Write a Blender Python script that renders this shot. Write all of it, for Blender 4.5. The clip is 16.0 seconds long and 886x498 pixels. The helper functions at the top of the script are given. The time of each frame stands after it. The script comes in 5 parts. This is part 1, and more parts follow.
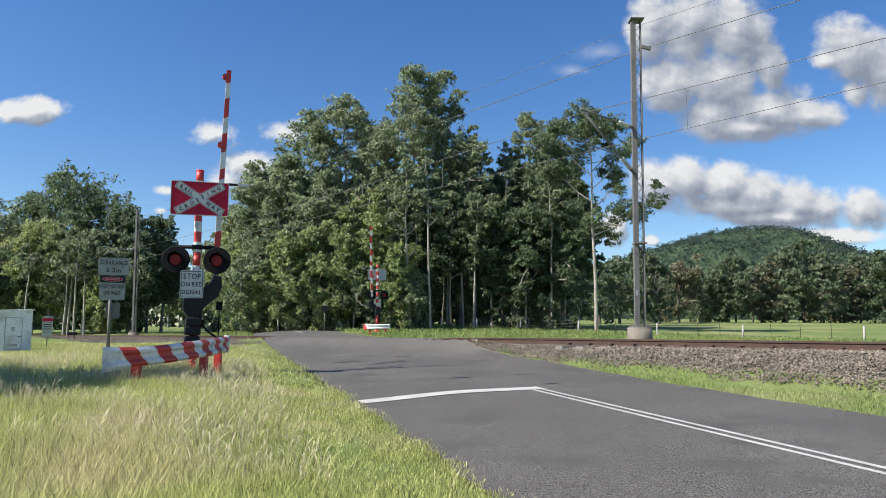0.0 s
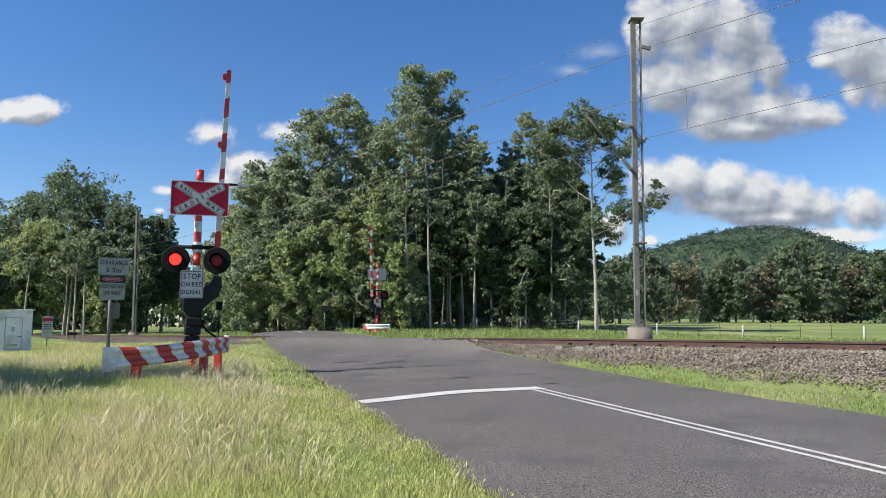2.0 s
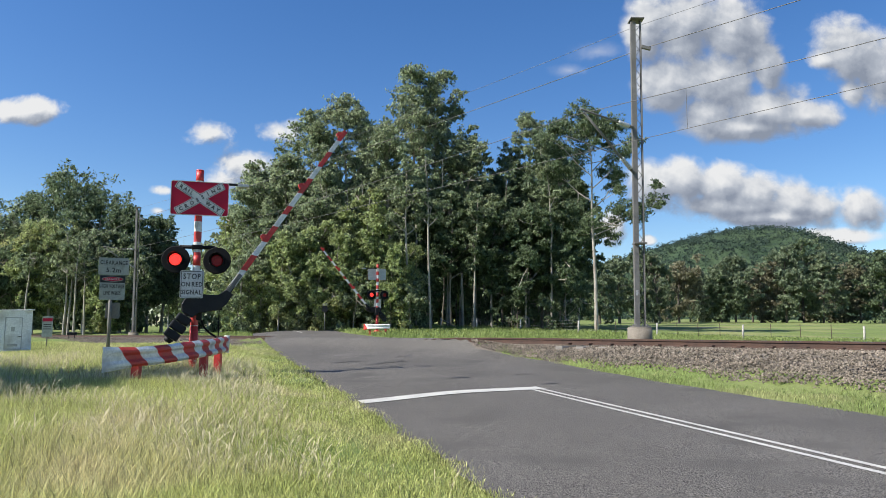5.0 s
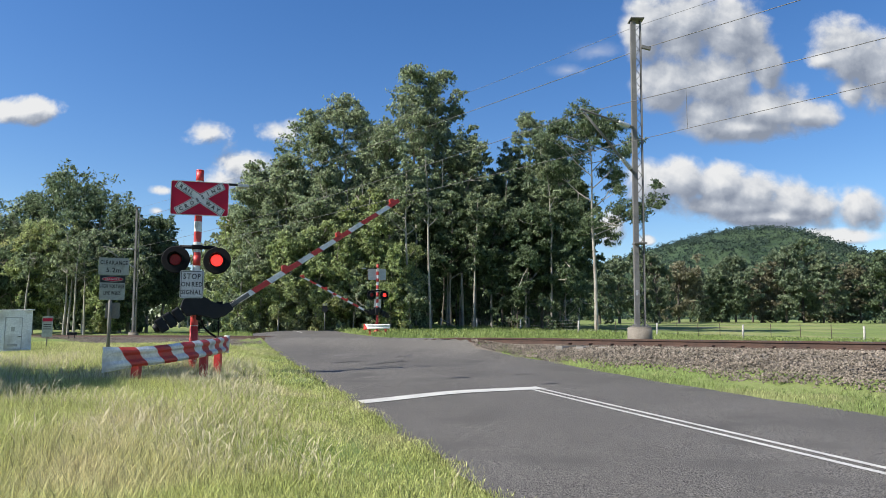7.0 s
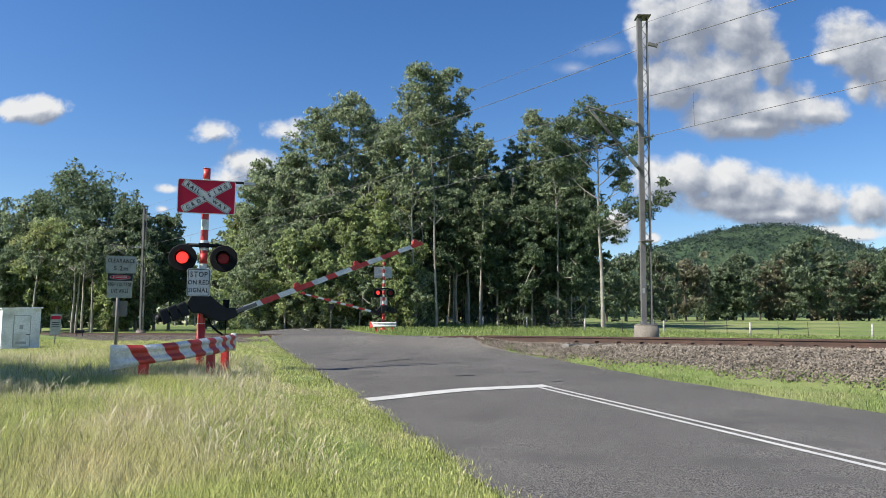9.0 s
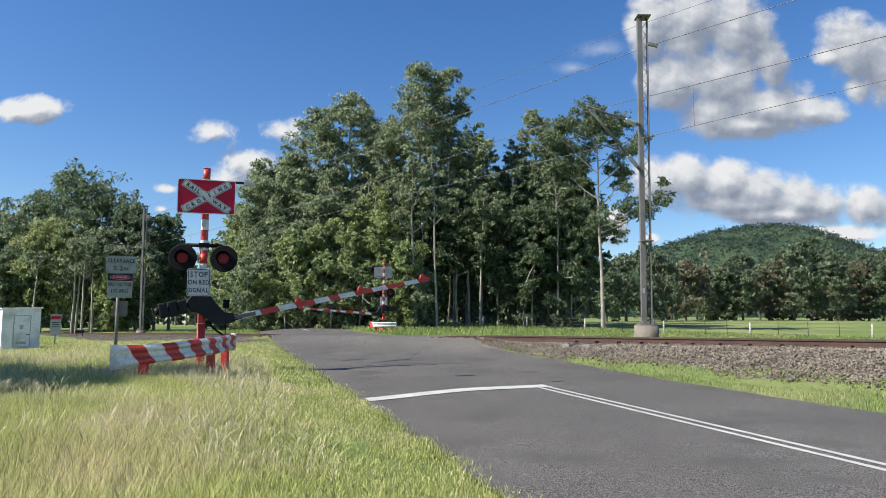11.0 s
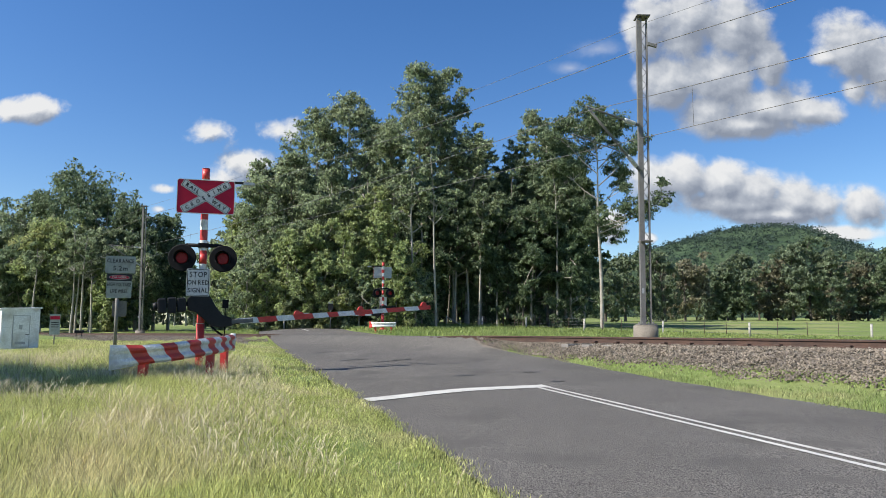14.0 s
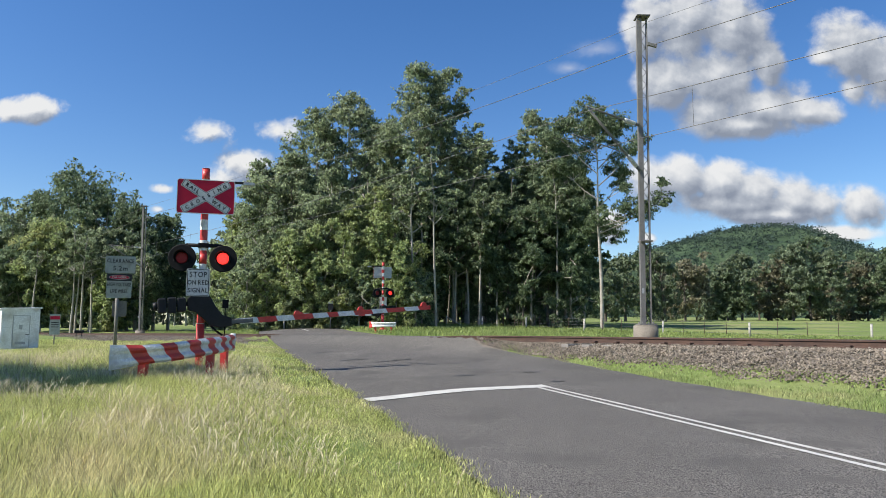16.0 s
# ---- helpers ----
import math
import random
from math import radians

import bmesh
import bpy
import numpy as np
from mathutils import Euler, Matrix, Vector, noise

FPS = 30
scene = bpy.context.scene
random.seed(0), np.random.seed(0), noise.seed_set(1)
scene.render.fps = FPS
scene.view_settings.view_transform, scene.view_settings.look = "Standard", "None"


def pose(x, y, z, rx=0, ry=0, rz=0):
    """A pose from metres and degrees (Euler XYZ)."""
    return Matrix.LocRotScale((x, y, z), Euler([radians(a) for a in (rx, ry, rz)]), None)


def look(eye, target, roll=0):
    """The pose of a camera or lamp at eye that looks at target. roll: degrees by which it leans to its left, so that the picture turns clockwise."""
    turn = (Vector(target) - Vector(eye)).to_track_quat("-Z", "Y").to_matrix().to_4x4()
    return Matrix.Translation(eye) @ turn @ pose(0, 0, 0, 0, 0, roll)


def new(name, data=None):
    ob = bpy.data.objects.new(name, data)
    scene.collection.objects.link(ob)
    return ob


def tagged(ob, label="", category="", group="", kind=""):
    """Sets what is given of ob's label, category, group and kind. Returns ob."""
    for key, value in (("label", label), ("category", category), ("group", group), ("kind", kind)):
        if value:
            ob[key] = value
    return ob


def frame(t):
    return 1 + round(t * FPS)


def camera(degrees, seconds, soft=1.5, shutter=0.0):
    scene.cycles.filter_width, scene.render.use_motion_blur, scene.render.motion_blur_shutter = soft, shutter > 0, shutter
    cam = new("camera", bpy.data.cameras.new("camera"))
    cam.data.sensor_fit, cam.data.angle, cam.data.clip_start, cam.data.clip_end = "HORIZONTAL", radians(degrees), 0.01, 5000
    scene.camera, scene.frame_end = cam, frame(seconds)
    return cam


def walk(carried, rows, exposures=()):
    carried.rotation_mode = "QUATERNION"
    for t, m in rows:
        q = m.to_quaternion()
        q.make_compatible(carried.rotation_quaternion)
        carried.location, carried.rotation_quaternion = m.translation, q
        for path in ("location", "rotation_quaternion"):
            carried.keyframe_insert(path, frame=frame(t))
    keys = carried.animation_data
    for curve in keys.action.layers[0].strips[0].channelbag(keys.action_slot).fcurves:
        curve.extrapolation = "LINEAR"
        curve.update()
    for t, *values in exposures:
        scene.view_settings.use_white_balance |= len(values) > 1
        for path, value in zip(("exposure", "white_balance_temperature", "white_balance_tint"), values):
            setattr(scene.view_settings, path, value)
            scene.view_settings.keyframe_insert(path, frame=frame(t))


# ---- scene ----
cam = camera(64.0, 16.0, soft=0.8)
PITCH = 6.546


def aim(yaw, pitch, roll=0.0):
    return pose(0, 0, 1.2, 90 + pitch, 0, yaw) @ pose(0, 0, 0, 0, 0, roll)


A = aim(0, PITCH)
B = aim(0.48, PITCH - 0.165)
walk(cam, [(0, A), (7.4, A), (7.6, aim(0.06, PITCH)), (7.9, aim(0.5, PITCH - 0.04)), (8.1, aim(0.53, PITCH - 0.1)), (8.4, B), (9.2, aim(0.5, PITCH - 0.17)),
           (11.5, aim(0.5, PITCH - 0.17)), (12.0, aim(0.43, PITCH - 0.15)), (13.0, aim(0.45, PITCH - 0.16)), (16, aim(0.45, PITCH - 0.16))])
scene.view_settings.exposure = 0.8

# ---- light ----
SUN_AZ = math.atan2(-0.94, -0.34)          # where the sun stands, from +y towards +x
SUN_EL = radians(43.5)
world = bpy.data.worlds.new("sky")
scene.world = world
world.use_nodes = True
wn, wl = world.node_tree.nodes, world.node_tree.links
sky = wn.new("ShaderNodeTexSky")
sky.sky_type = 'NISHITA'
sky.sun_disc = False
sky.sun_elevation = SUN_EL
sky.sun_rotation = SUN_AZ
sky.air_density = 1.0
sky.dust_density = 0.35
sky.ozone_density = 3.0
deep = wn.new("ShaderNodeHueSaturation")
deep.inputs["Saturation"].default_value = 1.27
deep.inputs["Hue"].default_value = 0.508
wl.new(sky.outputs[0], deep.inputs["Color"])
wl.new(deep.outputs[0], wn["Background"].inputs[0])
wn["Background"].inputs[1].default_value = 0.086
sun = new("sun", bpy.data.lights.new("sun", 'SUN'))
sun.data.energy = 4.4
sun.data.angle = radians(0.5)
sun.data.color = (1.0, 0.95, 0.87)
sun_dir = Vector((math.sin(SUN_AZ) * math.cos(SUN_EL), math.cos(SUN_AZ) * math.cos(SUN_EL), math.sin(SUN_EL)))
sun.matrix_world = look(sun_dir * 60, (0, 0, 0))


# ---- materials ----
def mat(name, c1, c2, rough=0.8, scale=3.0, fine=40.0, metal=0.0, bump=0.0, bump_scale=None, rand=0.0, island=0.0,
        c3=None, c3_scale=0.4, emit=0.0, translucent=0.0, spec=0.5, stretch=None, grit=0.2, crisp=0.25):
    m = bpy.data.materials.new(name)
    m.use_nodes = True
    n, l = m.node_tree.nodes, m.node_tree.links
    b = n["Principled BSDF"]
    tc = n.new("ShaderNodeTexCoord")
    vec = tc.outputs["Object"]
    if stretch:
        mp = n.new("ShaderNodeMapping")
        mp.inputs["Scale"].default_value = stretch
        l.new(vec, mp.inputs[0])
        vec = mp.outputs[0]

    def noise_tex(sc, detail=5.0):
        t = n.new("ShaderNodeTexNoise")
        t.inputs["Scale"].default_value = sc
        t.inputs["Detail"].default_value = detail
        l.new(vec, t.inputs["Vector"])
        return t.outputs[0]

    def ramp(fac, a, z):
        r = n.new("ShaderNodeMapRange")
        r.inputs[1].default_value, r.inputs[2].default_value = a, z
        l.new(fac, r.inputs[0])
        return r.outputs[0]

    def mix(fac, a, z):
        x = n.new("ShaderNodeMix")
        x.data_type = 'RGBA'
        if isinstance(fac, float):
            x.inputs[0].default_value = fac
        else:
            l.new(fac, x.inputs[0])
        for s, v in ((x.inputs[6], a), (x.inputs[7], z)):
            if isinstance(v, tuple):
                s.default_value = (*v, 1)
            else:
                l.new(v, s)
        return x.outputs[2]

    col = mix(ramp(noise_tex(scale), 0.3, 0.7), c1, c2)
    if fine:
        f = ramp(noise_tex(fine, 3.0), 0.5 - crisp, 0.5 + crisp)
        hsv = n.new("ShaderNodeHueSaturation")
        v = n.new("ShaderNodeMapRange")
        v.inputs[3].default_value, v.inputs[4].default_value = 1 - grit, 1 + grit
        l.new(f, v.inputs[0])
        l.new(v.outputs[0], hsv.inputs["Value"])
        l.new(col, hsv.inputs["Color"])
        col = hsv.outputs[0]
    if c3:
        col = mix(ramp(noise_tex(c3_scale, 4.0), 0.5, 0.68), col, c3)
    for amount, node, sock in ((rand, "ShaderNodeObjectInfo", "Random"), (island, "ShaderNodeNewGeometry", "Random Per Island")):
        if amount:
            g = n.new(node)
            v = n.new("ShaderNodeMapRange")
            v.inputs[3].default_value, v.inputs[4].default_value = 1 - amount, 1 + amount
            l.new(g.outputs[sock], v.inputs[0])
            h = n.new("ShaderNodeHueSaturation")
            l.new(v.outputs[0], h.inputs["Value"])
            l.new(col, h.inputs["Color"])
            col = h.outputs[0]
    l.new(col, b.inputs["Base Color"])
    b.inputs["Roughness"].default_value = rough
    b.inputs["Metallic"].default_value = metal
    b.inputs["Specular IOR Level"].default_value = spec
    if emit:
        l.new(col, b.inputs["Emission Color"])
        b.inputs["Emission Strength"].default_value = emit
    if bump:
        bp = n.new("ShaderNodeBump")
        bp.inputs["Strength"].default_value = 1.0
        bp.inputs["Distance"].default_value = bump
        l.new(noise_tex(bump_scale or fine or 20.0, 6.0), bp.inputs["Height"])
        l.new(bp.outputs[0], b.inputs["Normal"])
    if translucent:
        tr = n.new("ShaderNodeBsdfTranslucent")
        l.new(col, tr.inputs[0])
        ms = n.new("ShaderNodeMixShader")
        ms.inputs[0].default_value = translucent
        l.new(b.outputs[0], ms.inputs[1])
        l.new(tr.outputs[0], ms.inputs[2])
        l.new(ms.outputs[0], n["Material Output"].inputs[0])
    return m


M_ground = mat("meadow_soil", (0.135, 0.185, 0.055), (0.19, 0.235, 0.08), 0.95, 0.35, 9.0, bump=0.05, bump_scale=4.0, c3=(0.27, 0.265, 0.115), c3_scale=0.10, spec=0.1)
M_asphalt = mat("asphalt", (0.102, 0.095, 0.085), (0.140, 0.130, 0.117), 0.9, 0.45, 85.0, bump=0.012, bump_scale=85.0, c3=(0.088, 0.083, 0.075), c3_scale=0.9, spec=0.25, grit=0.9, crisp=0.13)
M_line = mat("road_paint", (0.56, 0.55, 0.50), (0.42, 0.41, 0.38), 0.7, 4.0, 40.0, bump=0.002)
M_tar = mat("tar_patch", (0.028, 0.028, 0.03), (0.04, 0.04, 0.04), 0.6, 3.0, 50.0)
M_ballast = mat("ballast_stone", (0.145, 0.122, 0.096), (0.25, 0.212, 0.168), 0.9, 1.5, 25.0, island=0.5, spec=0.2)
M_bed = mat("ballast_bed", (0.12, 0.105, 0.09), (0.22, 0.19, 0.16), 0.95, 6.0, 22.0, bump=0.05, bump_scale=18.0, spec=0.1)
M_rust = mat("rusty_steel", (0.045, 0.027, 0.02), (0.085, 0.045, 0.03), 0.8, 3.0, 40.0, metal=0.0, bump=0.002)
M_railtop = mat("polished_rail_head", (0.6, 0.6, 0.6), (0.5, 0.48, 0.46), 0.25, 6.0, 30.0, metal=1.0)
M_sleeper = mat("concrete_sleeper", (0.20, 0.185, 0.165), (0.26, 0.24, 0.21), 0.9, 4.0, 40.0, rand=0.1)
M_galv = mat("galvanised_steel", (0.125, 0.12, 0.112), (0.185, 0.18, 0.168), 0.65, 2.0, 30.0, metal=0.1, c3=(0.14, 0.13, 0.12), c3_scale=0.8)
M_concrete = mat("weathered_concrete", (0.17, 0.15, 0.12), (0.23, 0.20, 0.16), 0.9, 3.0, 35.0, bump=0.004, c3=(0.15, 0.125, 0.095), c3_scale=2.0)
M_wire = mat("weathered_wire", (0.11, 0.105, 0.10), (0.15, 0.145, 0.14), 0.6, 3.0, 0)
M_red = mat("red_enamel", (0.52, 0.035, 0.03), (0.60, 0.05, 0.04), 0.45, 3.0, 30.0, c3=(0.42, 0.05, 0.04), c3_scale=3.0)
M_crimson = mat("crimson_sheeting", (0.42, 0.010, 0.038), (0.48, 0.014, 0.048), 0.5, 2.0, 60.0, spec=0.2)
M_white = mat("white_enamel", (0.76, 0.75, 0.72), (0.66, 0.65, 0.62), 0.5, 4.0, 30.0, c3=(0.5, 0.48, 0.44), c3_scale=5.0)
M_signwhite = mat("white_sheeting", (0.62, 0.62, 0.60), (0.55, 0.55, 0.54), 0.5, 3.0, 40.0)
M_black = mat("black_matt_paint", (0.005, 0.005, 0.006), (0.008, 0.008, 0.009), 0.7, 4.0, 30.0, spec=0.2)
M_letter = mat("black_lettering", (0.015, 0.015, 0.017), (0.02, 0.02, 0.02), 0.6, 5.0, 0)
M_charcoal = mat("charcoal_casting", (0.011, 0.011, 0.012), (0.018, 0.018, 0.019), 0.6, 4.0, 30.0, bump=0.002, spec=0.3)
M_greyback = mat("bare_aluminium", (0.36, 0.37, 0.37), (0.44, 0.44, 0.44), 0.45, 3.0, 30.0, metal=0.5)
M_lens = mat("dim_red_glass", (0.20, 0.004, 0.008), (0.34, 0.008, 0.014), 0.35, 9.0, 60.0, spec=0.25, grit=0.4)
M_glow = mat("lit_red_lamp", (0.75, 0.008, 0.012), (1.0, 0.07, 0.05), 0.4, 75.0, 0, emit=0.9)
M_plate = mat("weathered_plate", (0.30, 0.32, 0.30), (0.38, 0.40, 0.37), 0.6, 4.0, 40.0, c3=(0.26, 0.27, 0.24), c3_scale=6.0)
M_hut = mat("painted_steel_cabinet", (0.78, 0.78, 0.78), (0.83, 0.83, 0.82), 0.5, 1.5, 20.0, c3=(0.52, 0.5, 0.46), c3_scale=1.5)
M_post = mat("weathered_timber", (0.40, 0.38, 0.34), (0.52, 0.49, 0.44), 0.9, 2.0, 25.0, rand=0.15)
M_orange = mat("orange_plastic", (0.75, 0.20, 0.03), (0.8, 0.25, 0.05), 0.5, 3.0, 20.0)
M_grass = mat("long_grass", (0.35, 0.385, 0.12), (0.53, 0.54, 0.215), 0.75, 0.7, 0, island=0.65, c3=(0.60, 0.53, 0.30), c3_scale=0.5, translucent=0.4, spec=0.25)
M_meadow = mat("meadow_blades", (0.21, 0.28, 0.085), (0.31, 0.36, 0.135), 0.75, 0.4, 0, island=0.4, translucent=0.4, spec=0.2)
M_short = mat("short_green_grass", (0.20, 0.27, 0.085), (0.31, 0.36, 0.135), 0.75, 0.9, 0, island=0.5, c3=(0.42, 0.39, 0.20), c3_scale=0.7, translucent=0.4, spec=0.2)
M_straw = mat("dry_seed_stalk", (0.54, 0.47, 0.29), (0.66, 0.59, 0.40), 0.8, 0.6, 0, island=0.25, translucent=0.3, spec=0.2)
M_bark = mat("pale_gum_bark", (0.25, 0.225, 0.19), (0.42, 0.39, 0.34), 0.85, 1.2, 9.0, c3=(0.20, 0.17, 0.14), c3_scale=0.7, bump=0.01)
M_darkbark = mat("dark_bark", (0.09, 0.075, 0.06), (0.15, 0.13, 0.11), 0.9, 1.5, 9.0, bump=0.01)
M_leaf = mat("gum_leaves", (0.235, 0.285, 0.165), (0.31, 0.36, 0.215), 0.45, 0.18, 0, island=0.7, c3=(0.28, 0.31, 0.18), c3_scale=0.12, translucent=0.55, spec=0.25)
M_leaf_b = mat("broad_bush_leaves", (0.29, 0.35, 0.15), (0.35, 0.40, 0.18), 0.55, 0.25, 0, island=0.6, c3=(0.33, 0.32, 0.14), c3_scale=0.2, translucent=0.5, spec=0.3)
# darker leaf tone; on the grove's right and inside it stands in for shade
M_leaf_d = mat("dark_and_shaded_leaves", (0.125, 0.175, 0.095), (0.18, 0.225, 0.125), 0.5, 0.2, 0, island=0.6, translucent=0.42, spec=0.25)
M_leaf_far = mat("far_tree_leaves", (0.14, 0.18, 0.105), (0.19, 0.23, 0.135), 0.6, 0.08, 0, island=0.5, translucent=0.3, spec=0.3)
M_leaf_dry = mat("olive_brown_leaves", (0.17, 0.165, 0.10), (0.21, 0.195, 0.125), 0.6, 0.1, 0, island=0.5, translucent=0.3, spec=0.3)
M_bush = mat("hill_bush_leaves", (0.040, 0.066, 0.050), (0.060, 0.088, 0.066), 0.7, 0.01, 0, island=0.35, translucent=0.2, spec=0.2)
M_hill = mat("wooded_slope", (0.036, 0.062, 0.036), (0.060, 0.09, 0.05), 0.95, 0.012, 0.07, bump=6.0, bump_scale=0.06, c3=(0.06, 0.09, 0.048), c3_scale=0.006, spec=0.05)


# ---- building helpers ----
def mesh_of(bm, name, mats):
    me = bpy.data.meshes.new(name)
    bm.to_mesh(me)
    bm.free()
    for m in mats if isinstance(mats, (list, tuple)) else [mats]:
        me.materials.append(m)
    return me


def part(name, bm, material, parent=None, label=""):
    me = bm if isinstance(bm, bpy.types.Mesh) else mesh_of(bm, name, material)
    ob = new(name, me)
    ob.parent = parent
    return tagged(ob, label)


def thing(name, m, label, category, group="", kind=""):
    ob = new(name)
    ob.empty_display_size = 0.2
    ob.matrix_world = m
    return tagged(ob, label, category, group, kind)


def add_box(bm, c, s, bevel=0.0, m=None, mi=0):
    r = bmesh.ops.create_cube(bm, size=1.0)["verts"]
    bmesh.ops.scale(bm, vec=s, verts=r)
    if bevel:
        fs = list({f for v in r for f in v.link_faces})
        es = list({e for v in r for e in v.link_edges})
        out = bmesh.ops.bevel(bm, geom=r + es + fs, offset=bevel, segments=2, affect='EDGES', profile=0.6)
        r = list({v for f in out["faces"] for v in f.verts} | {v for v in r if v.is_valid})
    if m is not None:
        bmesh.ops.transform(bm, matrix=m, verts=r)
    bmesh.ops.translate(bm, vec=c, verts=r)
    for f in {f for v in r for f in v.link_faces}:
        f.material_index = mi
    return r


def add_tube(bm, a, b, r1, r2=None, seg=12, mi=0, caps=True):
    a, b = Vector(a), Vector(b)
    d = b - a
    if d.length < 1e-6:
        return []
    r = bmesh.ops.create_cone(bm, cap_ends=caps, segments=seg, radius1=r1, radius2=r1 if r2 is None else r2, depth=d.length)["verts"]
    q = d.to_track_quat('Z', 'Y').to_matrix().to_4x4()
    bmesh.ops.transform(bm, matrix=Matrix.Translation((a + b) / 2) @ q, verts=r)
    for f in {f for v in r for f in v.link_faces}:
        f.material_index = mi
        f.smooth = len(f.verts) == 4
    return r


def box(c, s, bevel=0.0, m=None):
    bm = bmesh.new()
    add_box(bm, c, s, bevel, m)
    return bm


def tube(a, b, r1, r2=None, seg=14):
    bm = bmesh.new()
    add_tube(bm, a, b, r1, r2, seg)
    return bm


def prism(outline, y0, y1, mi=0, bm=None, bevel=0.0):
    """An outline of (x, z) pairs, thick from y0 to y1."""
    bm = bm or bmesh.new()
    a = [bm.verts.new((x, y0, z)) for x, z in outline]
    b = [bm.verts.new((x, y1, z)) for x, z in outline]
    fs = [bm.faces.new(a), bm.faces.new(b[::-1])]
    k = len(a)
    for i in range(k):
        fs.append(bm.faces.new((a[i], b[i], b[(i + 1) % k], a[(i + 1) % k])))
    for f in fs:
        f.material_index = mi
    bmesh.ops.recalc_face_normals(bm, faces=fs)
    return bm


def rounded(w, h, r, n=5):
    pts = []
    for cx, cz, a0 in ((w / 2 - r, h / 2 - r, 0), (-w / 2 + r, h / 2 - r, 90), (-w / 2 + r, -h / 2 + r, 180), (w / 2 - r, -h / 2 + r, 270)):
        for i in range(n):
            a = radians(a0 + 90 * i / (n - 1))
            pts.append((cx + r * math.cos(a), cz + r * math.sin(a)))
    return pts


def lettering(text, size, material, parent, m, spacing=1.0, width=1.0, name="lettering", bold=0.0):
    """Writing as one small mesh a letter, centred on m."""
    row, x = [], 0.0
    for ch in text:
        if ch == " ":
            x += size * 0.28 * width
            continue
        cu = bpy.data.curves.new("lettering", 'FONT')
        cu.body, cu.size, cu.align_x, cu.align_y = ch, size, 'LEFT', 'TOP_BASELINE'
        cu.extrude, cu.offset, cu.resolution_u = 0.001, bold, 2
        tmp = bpy.data.objects.new("tmp", cu)
        me = bpy.data.meshes.new_from_object(tmp)
        bpy.data.objects.remove(tmp)
        xs = [v.co.x for v in me.vertices]
        me.transform(Matrix.Diagonal((width, 1, 1, 1)) @ Matrix.Translation((-min(xs), -0.35 * size, 0)))
        me.materials.clear()
        me.materials.append(material)
        row.append((me, x))
        x += (max(xs) - min(xs)) * width + size * 0.115 * spacing * width
    half = (x - size * 0.115 * spacing * width) / 2
    for me, x in row:
        part("letter", me, material, parent).matrix_local = m @ Matrix.Translation((x - half, 0, 0))


def fast_mesh(name, verts, faces, mats, mat_idx=None, smooth=False):
    """verts (n,3); faces (m,k) numpy, all with k corners."""
    me = bpy.data.meshes.new(name)
    nv, (nf, k) = len(verts), faces.shape
    me.vertices.add(nv)
    me.vertices.foreach_set("co", np.asarray(verts, np.float32).ravel())
    me.loops.add(nf * k)
    me.loops.foreach_set("vertex_index", faces.astype(np.int32).ravel())
    me.polygons.add(nf)
    me.polygons.foreach_set("loop_start", np.arange(0, nf * k, k, dtype=np.int32))
    for m in mats if isinstance(mats, (list, tuple)) else [mats]:
        me.materials.append(m)
    if mat_idx is not None:
        me.polygons.foreach_set("material_index", np.asarray(mat_idx, np.int32))
    me.polygons.foreach_set("use_smooth", np.full(nf, smooth))
    me.update(calc_edges=True)
    return me


# ---- lie of the land ----
RD = np.array((-0.296, 0.955))             # along the road
RN = np.array((0.955, 0.296))              # across it, to the right
TC = np.array((5.18, 18.0))                # a point of the track's centre line
TU = np.array((-0.649, 0.760))             # along the track
TM = np.array((0.760, 0.649))              # across it, away from the camera
EDGE_L, CENTRE, EDGE_R = 1.86, 5.03, 7.75
RAIL_Z = 0.925


def edge_r(s):
    """The bitumen widens over the crossing, then bends away."""
    return EDGE_R + np.interp(s, (11, 14, 16, 18, 20.2, 22.5, 27, 33, 40, 46), (0, 0.1, 0.15, -0.1, -0.5, -0.4, 1.2, 2.3, 0.9, 0))


def smooth01(x):
    x = np.clip(x, 0, 1)
    return x * x * (3 - 2 * x)


def plane_z(x, y):
    s = RD[0] * x + RD[1] * y
    z = np.interp(s, (-60, 38, 46, 62, 400), (-1.14, 0.722, 1.02, 1.55, 8.4))
    z = np.maximum(z, -0.8)
    return z * (1 - 0.55 * smooth01((-9 - x) / 12))


def track_rise(t):
    u = np.maximum(np.abs(t) - 0.62, 0)
    return 1 / (1 + (u / 0.45) ** 1.4)


def land_z(x, y):
    x, y = np.asarray(x, float), np.asarray(y, float)
    o = RN[0] * x + RN[1] * y
    t = (TC[0] - x) * TM[0] + (TC[1] - y) * TM[1]
    base = plane_z(x, y)
    base = np.where((t > 0) & (o < 1.0), np.minimum(base, 0.52 + 0.035 * np.maximum(t - 3, 0)), base)
    on_road = smooth01((o - 0.2) / 1.4) * smooth01((edge_r(RD[0] * x + RD[1] * y) + 1.25 - o) / 1.2)
    w = np.where(t > 0, np.where(o > 5, 3.4, 4.6), 6.5)
    off = smooth01((w - np.abs(t)) / (w - 1.4))
    top_off = base + (0.62 - base) * off
    top_on = base + (RAIL_Z + 0.004 - base) * track_rise(t)
    near_edge = smooth01((o - EDGE_L) / 2.0)
    crown = -0.05 * (1 - near_edge) * on_road
    return top_off + (top_on + crown - top_off) * on_road


def lz(x, y):
    return float(land_z(x, y))


def rc(o, s):
    """Road coordinates to the plan."""
    return RN[0] * o + RD[0] * s, RN[1] * o + RD[1] * s


